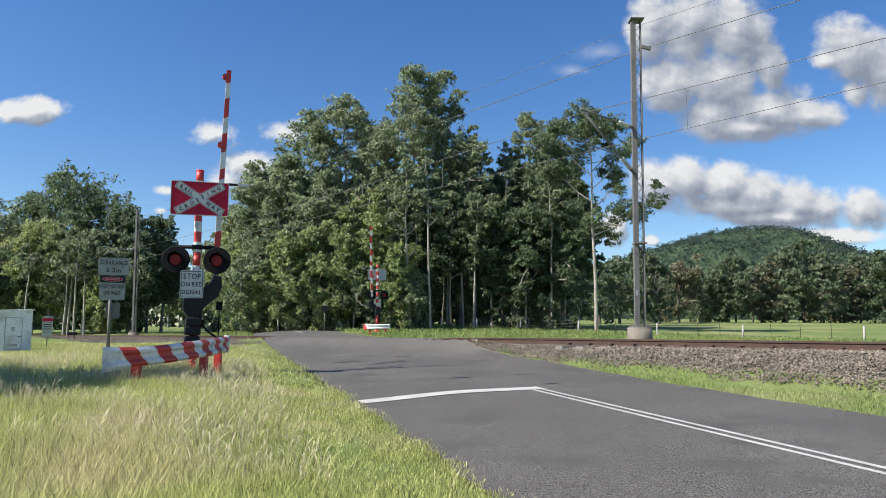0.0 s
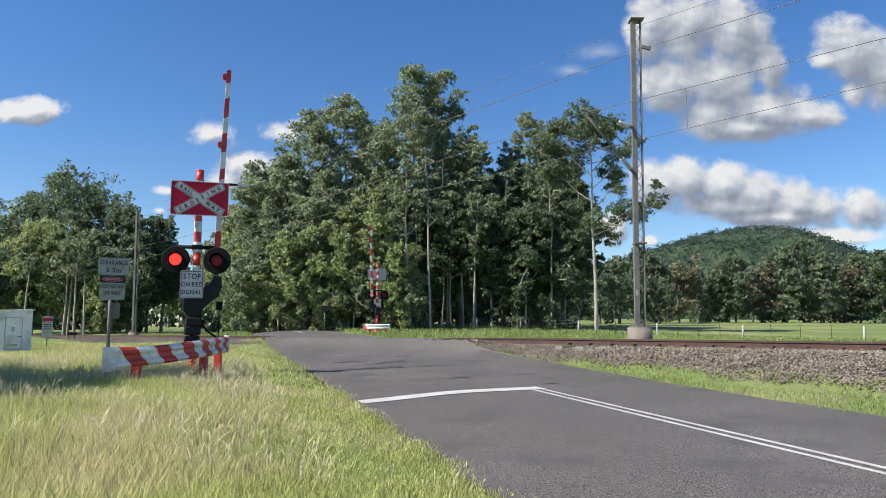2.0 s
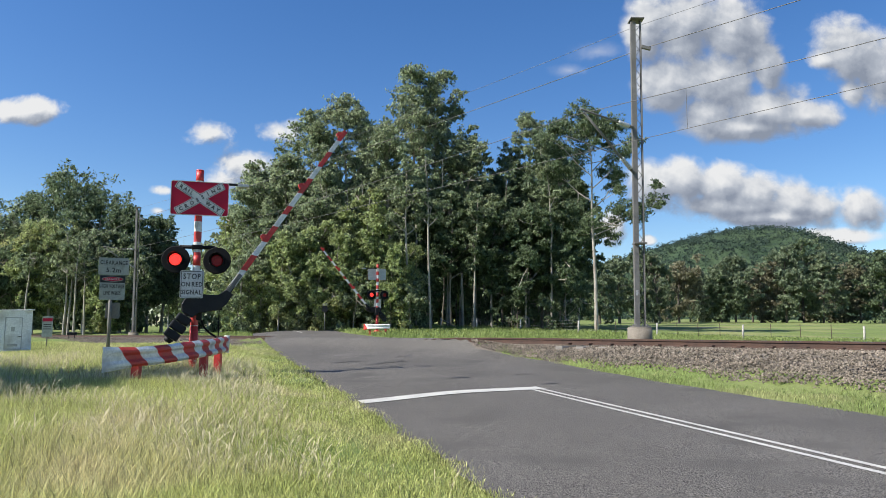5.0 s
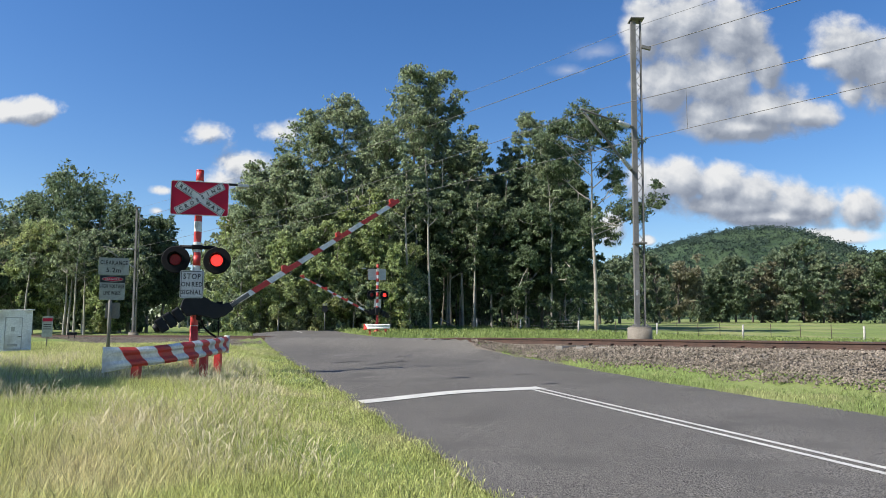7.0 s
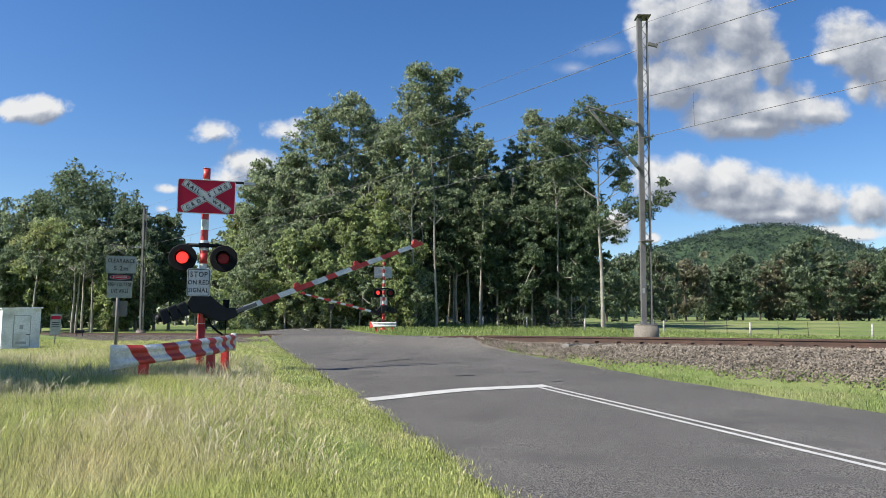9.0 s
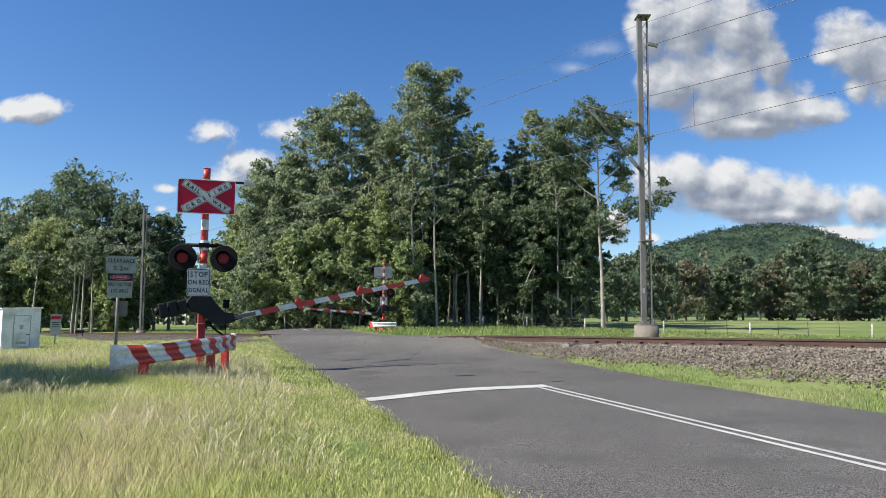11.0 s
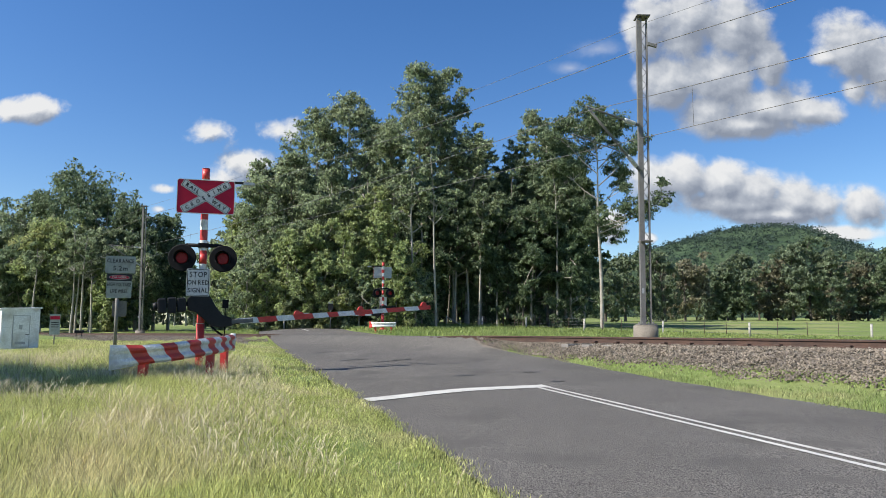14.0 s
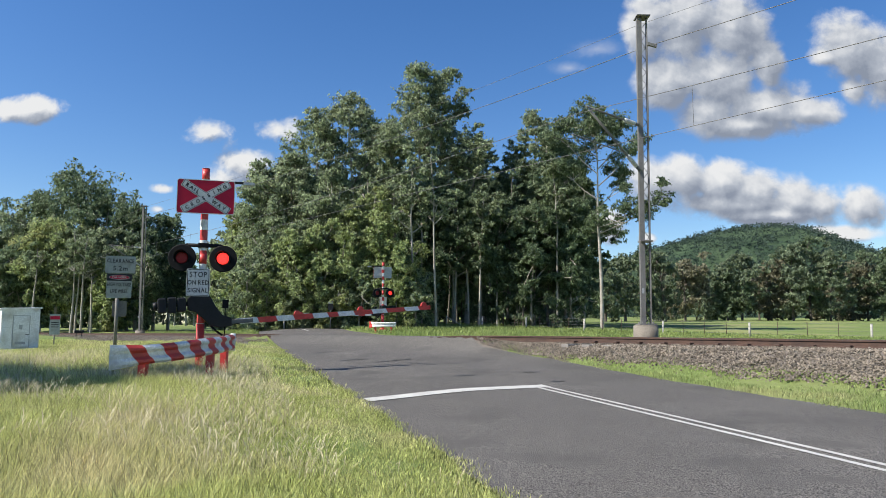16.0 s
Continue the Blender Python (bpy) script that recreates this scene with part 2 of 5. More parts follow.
# ground: one sheet to the horizon, finer near the crossing
def build_ground():
    g = np.sinh(np.linspace(-1, 1, 241) * 6.0) / np.sinh(6.0)
    xs = g * 2500 - 2
    ys = np.sinh(np.linspace(-0.72, 1, 241) * 6.0) / np.sinh(6.0) * 2600 + 14
    X, Y = np.meshgrid(xs, ys)
    o = RN[0] * X + RN[1] * Y
    s = RD[0] * X + RD[1] * Y
    Z = land_z(X, Y) - 0.05
    bend = 0.0009 * np.maximum(s - 40, 0) ** 2
    inside = smooth01((o + bend - EDGE_L + 0.15) / 0.35) * smooth01((edge_r(s) + 0.15 - o - bend) / 0.35) * (s < 120)
    Z = Z + 0.045 * (1 - inside) - 0.22 * inside
    bumps = np.sin(X * 0.9 + 1.3 * np.sin(Y * 0.5)) * np.sin(Y * 0.8 + X * 0.3)
    Z = Z + 0.03 * bumps * (1 - inside) * (np.abs((TC[0] - X) * TM[0] + (TC[1] - Y) * TM[1]) > 3)
    n = X.shape[1]
    i = np.arange((X.shape[0] - 1) * (n - 1))
    a = (i // (n - 1)) * n + i % (n - 1)
    faces = np.stack([a, a + 1, a + n + 1, a + n], 1)
    me = fast_mesh("ground", np.stack([X, Y, Z], -1).reshape(-1, 3), faces, M_ground, smooth=True)
    tagged(new("ground", me), "grassy meadow land rising gently behind the railway", "ground", kind="structure")


build_ground()


def strip(o0, o1, s0, s1, lift, no=8, step=0.6, bend=True):
    """A sheet laid along the road between two offsets."""
    ns = max(2, int((s1 - s0) / step))
    O, S_ = np.meshgrid(np.linspace(o0, o1, no + 1), np.linspace(s0, s1, ns + 1))
    if o1 == EDGE_R:
        O = EDGE_L + (O - EDGE_L) * (edge_r(S_) - EDGE_L) / (EDGE_R - EDGE_L)
    if bend:
        O = O - 0.0009 * np.maximum(S_ - 40, 0) ** 2
    X, Y = RN[0] * O + RD[0] * S_, RN[1] * O + RD[1] * S_
    Z = land_z(X, Y) + lift
    n = no + 1
    i = np.arange(ns * no)
    a = (i // no) * n + i % no
    return np.stack([X, Y, Z], -1).reshape(-1, 3), np.stack([a, a + 1, a + n + 1, a + n], 1)


def build_road():
    v, f = strip(EDGE_L, EDGE_R, -14, 110, 0.0, 20, 0.4)
    o = v[:, 0] * RN[0] + v[:, 1] * RN[1]
    s = v[:, 0] * RD[0] + v[:, 1] * RD[1]
    # ragged bitumen edges
    rag = 0.025 * np.sin(s * 2.3) + 0.02 * np.sin(s * 5.1 + 1) + 0.02 * np.sin(s * 13.0)
    edge = (np.arange(len(v)) % 21 == 0).astype(float) - (np.arange(len(v)) % 21 == 20)
    v[:, 0] += RN[0] * rag * edge
    v[:, 1] += RN[1] * rag * edge
    road = tagged(new("road", fast_mesh("road", v, f, M_asphalt, smooth=True)), "worn dark grey asphalt road crossing the railway", "road", kind="structure")
    lines = []

    def line(name, o0, o1, s0, s1, label, mt=M_line, lift=0.006, no=2):
        v, f = strip(o0, o1, s0, s1, lift, no, 0.4)
        ob = part(name, fast_mesh(name, v, f, mt), None, road, label)
        lines.append(ob)

    line("centre_line", CENTRE + 0.055, CENTRE + 0.13, -12, 10.95, "white painted double centre line")
    line("centre_line", CENTRE - 0.13, CENTRE - 0.055, -12, 10.95, "white painted double centre line")
    # the stop line runs askew and a little bent
    ns = 24
    O = np.repeat(np.linspace(EDGE_L + 0.10, CENTRE + 0.15, ns + 1)[:, None], 2, 1)
    u = (O - EDGE_L) / (CENTRE - EDGE_L)
    S_ = 10.1 + 0.72 * u + 0.13 * np.sin(u * 3.0) + np.array([[0.06, 0.46]])
    S_[-1] += (0.0, 0.02)
    X, Y = RN[0] * O + RD[0] * S_, RN[1] * O + RD[1] * S_
    a = np.arange(ns) * 2
    part("stop_line", fast_mesh("stop_line", np.stack([X, Y, land_z(X, Y) + 0.009], -1).reshape(-1, 3), np.stack([a, a + 2, a + 3, a + 1], 1), M_line), None, road, "white painted stop line")
    line("centre_line", CENTRE - 0.05, CENTRE + 0.06, 47, 56, "white painted centre line")

    # dark tar marks and scuffs
    for o, s, ln, w, a in ((4.5, 13.4, 0.24, 0.035, 5), (6.05, 13.8, 0.22, 0.03, -8), (5.7, 11.8, 0.2, 0.02, 12), (4.15, 18.1, 0.8, 0.02, 38), (3.25, 18.9, 0.45, 0.03, 15), (5.2, 20.5, 0.25, 0.04, 0), (3.0, 23.0, 0.35, 0.04, 10)):
        pts = []
        for i in range(14):
            b = i * 2 * math.pi / 14
            r = 1 + 0.25 * math.sin(5 * b + s) + 0.2 * math.sin(3 * b + o)
            u, v = ln * r * math.cos(b), w * r * math.sin(b) * 2.4
            pts.append((o + u * math.cos(radians(a)) - v * math.sin(radians(a)), s + u * math.sin(radians(a)) + v * math.cos(radians(a))))
        bm = bmesh.new()
        bm.faces.new([bm.verts.new((*rc(*p), lz(*rc(*p)) + 0.007)) for p in pts])
        part("tar_mark", bm, M_tar, road)


build_road()


# ---- railway ----
def tp(q, t=0.0):
    """Track coordinates (along, away from the camera) to the plan."""
    return TC[0] + TU[0] * q + TM[0] * t, TC[1] + TU[1] * q + TM[1] * t


def rail_z(q):
    return RAIL_Z + 0.045 * float(smooth01((9 - q) / 3)) - 0.055 * float(smooth01((q - 7.0) / 2) * smooth01((22 - q) / 2)) - 0.16 * float(smooth01((q - 22) / 45))


TRACK_YAW = math.degrees(math.atan2(-TU[0], TU[1]))


def build_track():
    base = thing("railway_track", Matrix.Identity(4), "rusty narrow-gauge railway track on grey ballast", "railway track", kind="structure")
    prof = [(-0.07, 0), (0.07, 0), (0.07, 0.015), (0.012, 0.035), (0.012, 0.115), (0.035, 0.125), (0.035, 0.153), (-0.035, 0.153), (-0.035, 0.125), (-0.012, 0.115), (-0.012, 0.035), (-0.07, 0.015)]
    for side in (-0.55, 0.55):
        qs = [-60, -30, -10, 0, 5, 6, 6.5, 7, 7.5, 8, 8.5, 9, 12, 18, 20, 21, 22, 24, 32, 40, 50, 60, 75, 95, 120, 150]
        bm = bmesh.new()
        rings = []
        for q in qs:
            x, y = tp(q, side)
            rings.append([bm.verts.new((x + TM[0] * a, y + TM[1] * a, rail_z(q) - 0.153 + z)) for a, z in prof])
        for r0, r1 in zip(rings, rings[1:]):
            for i in range(len(prof)):
                f = bm.faces.new((r0[i], r0[(i + 1) % 12], r1[(i + 1) % 12], r1[i]))
                f.material_index = 1 if i == 6 else 0
        bmesh.ops.recalc_face_normals(bm, faces=bm.faces[:])
        part("rail", bm, [M_rust, M_railtop], base)
    # ballast bed, stopping at the road
    for q0, q1, cut in ((-60, 7.7, 1), (21.7, 130, 0)):
        sec = [(-3.1, -0.95), (-2.3, -0.52), (-1.45, -0.20), (-0.6, -0.17), (0.6, -0.15), (1.45, -0.15), (2.4, -0.3), (2.75, -0.5)]
        if not cut:
            sec = [(-4.8, -0.45), (-2.9, -0.26), (-2.2, -0.22), (-1.45, -0.17)] + sec[3:]
        n = max(2, int((q1 - q0) / 1.0))
        V, F = [], []
        for k in range(n + 1):
            for t, dz in sec:
                a0, a1 = (q0, q1 + 2.325 * t) if cut else (q0 + 2.325 * t, q1)
                q = a0 + (a1 - a0) * k / n
                x, y = tp(q, t)
                off = RN[0] * x + RN[1] * y
                w = float(smooth01(((off - edge_r(RD[0] * x + RD[1] * y) - 0.1) if cut else (EDGE_L - 0.1 - off)) / 1.6))
                V.append((x, y, (rail_z(q) + dz + (0.03 * math.sin(q * 1.7 + t * 3) if abs(t) > 2 else 0)) * w + (1 - w) * (lz(x, y) - 0.07)))
        m = len(sec)
        for k in range(n):
            for j in range(m - 1):
                a = k * m + j
                F.append((a, a + 1, a + m + 1, a + m))
        part("ballast_bed", fast_mesh("ballast_bed", np.array(V), np.array(F), M_bed), None, base, "coarse grey brown ballast shoulder")
    # loose stones
    rng = np.random.default_rng(3)
    oct_v = np.array([(1, 0, 0), (-1, 0, 0), (0, 1, 0), (0, -1, 0), (0, 0, 1), (0, 0, -1)], float)
    oct_f = np.array([(0, 2, 4), (2, 1, 4), (1, 3, 4), (3, 0, 4), (2, 0, 5), (1, 2, 5), (3, 1, 5), (0, 3, 5)])
    stones = []
    for q0, q1, cnt, tlo, thi in ((-9, 9.0, 36000, -3.15, 0.5), (18, 66, 11000, -4.6, -0.6)):
        q = rng.uniform(q0, q1, cnt)
        t = rng.uniform(tlo, thi, cnt)
        off = 10.275 - 0.3948 * q + 0.918 * t
        toe = np.maximum(-2.85, -1.98 + 0.2 * q) + 0.12 * np.sin(q * 2.1) - rng.exponential(0.12, cnt) if q0 < 0 else -9.0
        er = edge_r(RD[0] * (TC[0] + TU[0] * q + TM[0] * t) + RD[1] * (TC[1] + TU[1] * q + TM[1] * t))
        keep = (t > toe) & (np.abs(np.abs(t) - 0.55) > 0.09) & ((off > er + 0.05) | (off < EDGE_L - 0.2))
        q, t, er = q[keep], t[keep], er[keep]
        off = off[keep]
        if q0 < 0:
            ts, zs = (-3.1, -2.3, -1.45, -0.6, 0.6, 1.45), (-0.76, -0.48, -0.20, -0.17, -0.15, -0.15)
        else:
            ts, zs = (-4.8, -2.9, -2.2, -1.45, -0.6), (-0.45, -0.26, -0.22, -0.17, -0.17)
        z = np.array([rail_z(a) for a in q]) + np.interp(t, ts, zs) + rng.uniform(0.0, 0.025, len(q)) + np.where(np.abs(t) > 1.9, 0.02, 0) - np.where(np.abs(t) < 0.7, 0.03, 0)
        w = smooth01(((off - er - 0.1) if q0 < 0 else (EDGE_L - 0.1 - off)) / 1.6)
        z = z * w + (1 - w) * 0.02 + (1 - w) * land_z(TC[0] + TU[0] * q + TM[0] * t, TC[1] + TU[1] * q + TM[1] * t)
        stones.append(np.stack([TC[0] + TU[0] * q + TM[0] * t, TC[1] + TU[1] * q + TM[1] * t, z], 1))
    P = np.concatenate(stones)
    k = len(P)
    sc = rng.uniform(0.015, 0.033, (k, 1, 1)) * rng.uniform(0.65, 1.25, (k, 1, 3))
    a = rng.uniform(0, 6.28, (k, 1))
    b = rng.uniform(0, 6.28, (k, 1))
    v = oct_v[None] * (1 + rng.uniform(-0.3, 0.3, (k, 6, 1))) * sc
    x, y, z = v[..., 0], v[..., 1], v[..., 2]
    x, y = x * np.cos(a) - y * np.sin(a), x * np.sin(a) + y * np.cos(a)
    y, z = y * np.cos(b) - z * np.sin(b), y * np.sin(b) + z * np.cos(b)
    V = np.stack([x, y, z], -1) + P[:, None]
    F = (oct_f[None] + (np.arange(k) * 6)[:, None, None]).reshape(-1, 3)
    st = part("ballast_stones", fast_mesh("ballast_stones", V.reshape(-1, 3), F, M_ballast), None, base, "loose angular grey brown ballast stones")
    tagged(st, kind="stuff")
    # sleepers
    me = mesh_of(box((0, 0, 0), (2.1, 0.24, 0.2), 0.02), "sleeper", M_sleeper)
    me2 = mesh_of(box((0, 0, 0), (0.16, 0.12, 0.05), 0.01), "fastening", M_rust)
    for i in range(-14, 110):
        q = i * 0.68
        if 2.2 < q < 25.0:
            continue
        x, y = tp(q)
        ob = part("sleeper", me, None, base)
        ob.matrix_world = pose(x, y, rail_z(q) - 0.285, 0, 0, TRACK_YAW)
        if i < 14:
            for tt in (-0.66, -0.44, 0.44, 0.66):
                fx, fy = tp(q, tt)
                fo = part("fastening", me2, None, base)
                fo.matrix_world = pose(fx, fy, rail_z(q) - 0.125, 0, 0, TRACK_YAW)
    x, y = tp(0.43, 1.75)
    cover = thing("cable_cover", pose(x, y, 0.84, 0, 0, TRACK_YAW), "small orange plastic cover beside the rails", "cover")
    part("lid", box((0, 0, 0.06), (0.3, 0.5, 0.1), 0.03), M_orange, cover)
    part("base", box((0, 0, 0.0), (0.34, 0.54, 0.05), 0.01), M_concrete, cover)


build_track()


# ---- overhead line ----
def mast(m, height, ped=True, arms=True):
    t = thing("catenary_mast", m, "tall grey laced steel railway mast on a round concrete footing", "railway mast", "masts along the railway")
    for x, wid in ((-0.07, 0.145), (0.165, 0.028)):
        bm = bmesh.new()
        add_box(bm, (x, -0.05, height / 2 + 0.44), (wid, 0.012, height))
        add_box(bm, (x - wid / 2 + 0.008, 0.02, height / 2 + 0.44), (0.015, 0.13, height))
        add_box(bm, (x + wid / 2 - 0.006, 0.02, height / 2 + 0.44), (0.011, 0.13, height))
        part("channel", bm, M_galv, t)
    n = int(height / 0.2)
    dz = (height - 0.2) / n
    bars = [mesh_of(tube((0.0, 0.06, -dz / 2), (0.155, 0.06, dz / 2), 0.011, seg=5), "lacing_bar", M_galv), mesh_of(tube((0.155, 0.06, -dz / 2), (0.0, 0.06, dz / 2), 0.011, seg=5), "lacing_bar", M_galv)]
    for i in range(n):
        part("lacing_bar", bars[i % 2], None, t).location = (0, 0, 0.5 + dz * (i + 0.5))
    part("cap", box((0.03, 0, height + 0.46), (0.42, 0.42, 0.04), 0.008), M_galv, t)
    part("base_plate", box((0.02, 0, 0.455), (0.5, 0.5, 0.03), 0.005), M_galv, t)
    for a in range(8):
        x, y = 0.22 * math.cos(a * 0.785), 0.22 * math.sin(a * 0.785)
        part("bolt", tube((x + 0.02, y, 0.44), (x + 0.02, y, 0.53), 0.018, seg=6), M_galv, t)
    bm = bmesh.new()
    add_tube(bm, (0, 0, -0.4), (0, 0, 0.4), 0.36, seg=28)
    add_tube(bm, (0, 0, 0.4), (0, 0, 0.44), 0.36, 0.34, seg=28)
    part("footing", bm, M_concrete, t, "stained round concrete footing")
    # wire bracket near the top, towards +x; small plates
    part("feeder_bracket", box((0.32, -0.05, height - 0.45), (0.3, 0.08, 0.1), 0.01, Matrix.Rotation(radians(15), 4, 'Y')), M_galv, t)
    part("number_plate", box((-0.11, -0.176, 1.45), (0.07, 0.008, 0.16)), M_greyback, t)
    part("aerial_band", box((0.03, 0, 2.95), (0.36, 0.4, 0.04)), M_galv, t)
    return t


def wire(name, pts, r, label, sag=0.0, parent=None):
    cu = bpy.data.curves.new(name, 'CURVE')
    cu.dimensions = '3D'
    cu.bevel_depth = r
    cu.bevel_resolution = 1
    for a, b in zip(pts, pts[1:]):
        sp = cu.splines.new('POLY')
        n = 14
        sp.points.add(n)
        for i in range(n + 1):
            u = i / n
            p = Vector(a).lerp(Vector(b), u)
            p.z -= sag * 4 * u * (1 - u)
            sp.points[i].co = (*p, 1)
    tmp = bpy.data.objects.new("tmp", cu)
    me = bpy.data.meshes.new_from_object(tmp)
    bpy.data.objects.remove(tmp)
    me.materials.clear()
    me.materials.append(M_wire)
    ob = new(name, me)
    if parent:
        ob.parent = parent
    return tagged(ob, label, "" if parent else "overhead wire", "" if parent else "overhead wires")


MAST_1, MAST_2 = (5.87, 21.3), (-23.84, 55.0)
MAST_0 = (5.87 + 29.7, 21.3 - 33.7)


def build_overhead():
    z1 = 0.86
    mast(pose(*MAST_1, z1, 0, 0.9, 0), 9.55)
    mast(pose(*MAST_2, 0.62, 0, -0.8, 0), 9.7)
    for (mx, my), zb in ((MAST_1, z1), (MAST_2, 0.62)):
        k = 1.0 if zb == z1 else 1.04
        ca = thing("cantilever", pose(mx, my, zb, 0, 0, 0), "grey steel cantilever arm with insulator carrying the overhead wire", "cantilever", "cantilevers on the masts")
        tx, ty = -TM[0] * 2.55, -TM[1] * 2.55
        top, low, end = (0, 0, 6.55 * k), (0, 0, 5.1 * k), (tx, ty, 6.62 * k)
        part("top_tube", tube(top, end, 0.028), M_galv, ca)
        part("strut", tube(low, (tx * 0.95, ty * 0.95, 6.55 * k), 0.034), M_galv, ca)
        part("registration_arm", tube((tx * 0.3, ty * 0.3, 5.55 * k), (tx * 1.25, ty * 1.25, 5.7 * k), 0.018), M_galv, ca)
        for p0, d in ((top, Vector(end) - Vector(top)), (low, Vector((tx * 0.95, ty * 0.95, 6.55 * k)) - Vector(low))):
            d.normalize()
            bm = bmesh.new()
            for i in range(6):
                c = Vector(p0) + d * (0.28 + i * 0.085)
                add_tube(bm, c, c + d * 0.05, 0.075, 0.045, seg=12)
            part("insulator", bm, M_signwhite, ca, "pale ribbed porcelain insulator")
            part("clamp", tube(Vector(p0), Vector(p0) + d * 0.24, 0.05), M_galv, ca)
    a, b = Vector((*tp(-44), 0)), Vector((*tp(120), 0))
    q1, q2 = -4.6 + 6.9, 47.0
    zc = 1.2 + 4.95

    def at(q, z, t=0.0):
        return (*tp(q, t), z)

    wire("contact_wire", [at(-42, zc), at(q1, zc), at(q2, zc - 0.1), at(98, zc - 0.2)], 0.008, "dark overhead contact wire above the track", 0.02)
    wire("messenger_wire", [at(-42, zc + 1.15), at(q1, zc + 1.15), at(q2, zc + 1.0), at(98, zc + 0.9)], 0.009, "dark sagging messenger wire above the contact wire", 0.45)
    for q in (-38, -32, -26, -20, -14, -8, -1.3, 8, 14, 20, 26, 32, 38, 44):
        u = ((q + 42) / (q1 + 42)) if q < q1 else (q - q1) / (q2 - q1)
        sag = 0.45 * 4 * u * (1 - u)
        wire("dropper", [at(q, zc - 0.02), at(q, zc + 1.13 - sag)], 0.006, "thin dropper wire hanging from the messenger wire")
    m1, m2 = Vector((*MAST_1, 0)), Vector((*MAST_2, 0))
    m0 = m1 * 2 - m2
    m3 = m2 * 2 - m1
    for dz, dx, r in ((9.70, 0.45, 0.011), (10.35, 0.1, 0.006)):
        pts = [(p.x + dx * 0.9, p.y + dx * 0.2, z) for p, z in ((m0, dz + 0.7 - 0.45), (m1, dz + 0.74 - 0.45), (m2, dz + 0.9 - 0.45), (m3, dz + 1.0 - 0.45))]
        wire("feeder_wire", pts, r, "dark feeder wire strung along the mast tops", 0.35)


build_overhead()


# ---- crossing signals ----
def lamp_unit(parent, x, y, z, yaw, back):
    """One flashing lamp: background disc, hood, dim lens and its lit lamp."""
    bm = bmesh.new()
    add_tube(bm, (0, 0.03, 0), (0, 0.0, 0), 0.29, 0.29, 40)
    add_tube(bm, (0, 0.0, 0), (0, -0.012, 0), 0.29, 0.275, 40)
    disc = part("lamp", bm, M_black, parent, "round black background board of a red signal lamp")
    disc.matrix_local = pose(x, y, z, 0, 0, yaw)
    bm = bmesh.new()
    add_tube(bm, (0, 0.03, 0), (0, 0.17, 0), 0.17, 0.13, 24)
    part("lamp_body", bm, M_black, disc)
    # hood: a part-open tube above the lens
    bm = bmesh.new()
    n = 22
    rings = []
    for r in (0.15, 0.16):
        for yy in (-0.01, 1):
            row = []
            for i in range(n + 1):
                a = radians(-38 + 256 * i / n)
                ln = -0.27 + 0.14 * abs(math.cos(a / 1.0 - math.pi / 2 + math.pi / 2)) if yy == 1 else -0.01
                row.append(bm.verts.new((r * math.cos(a), ln, r * math.sin(a))))
            rings.append(row)
    for p, q in ((0, 1), (2, 3), (1, 3)):
        for i in range(n):
            bm.faces.new((rings[p][i], rings[p][i + 1], rings[q][i + 1], rings[q][i]))
    bmesh.ops.recalc_face_normals(bm, faces=bm.faces[:])
    part("hood", bm, M_black, disc)
    bm = bmesh.new()
    add_tube(bm, (0, -0.012, 0), (0, -0.03, 0), 0.13, 0.11, 28)
    part("lens", bm, M_lens, disc, "dim red glass lens")
    bm = bmesh.new()
    add_tube(bm, (0, -0.005, 0), (0, -0.012, 0), 0.128, 0.10, 28)
    lit = part("lamp_glow", bm, M_glow, disc, "bright red lit lamp element")
    return lit


def stripes_post(parent, z0, z1, r, band, name="post"):
    bm = bmesh.new()
    z, red = z1, True
    while z > z0 + 1e-3:
        b = max(z0, z - band)
        add_tube(bm, (0, 0, b), (0, 0, z), r, seg=20, mi=0 if red else 1, caps=(z == z1))
        z, red = b, not red
    bmesh.ops.remove_doubles(bm, verts=bm.verts[:], dist=1e-4)
    return part(name, bm, [M_red, M_white], parent, "red and white banded steel post")


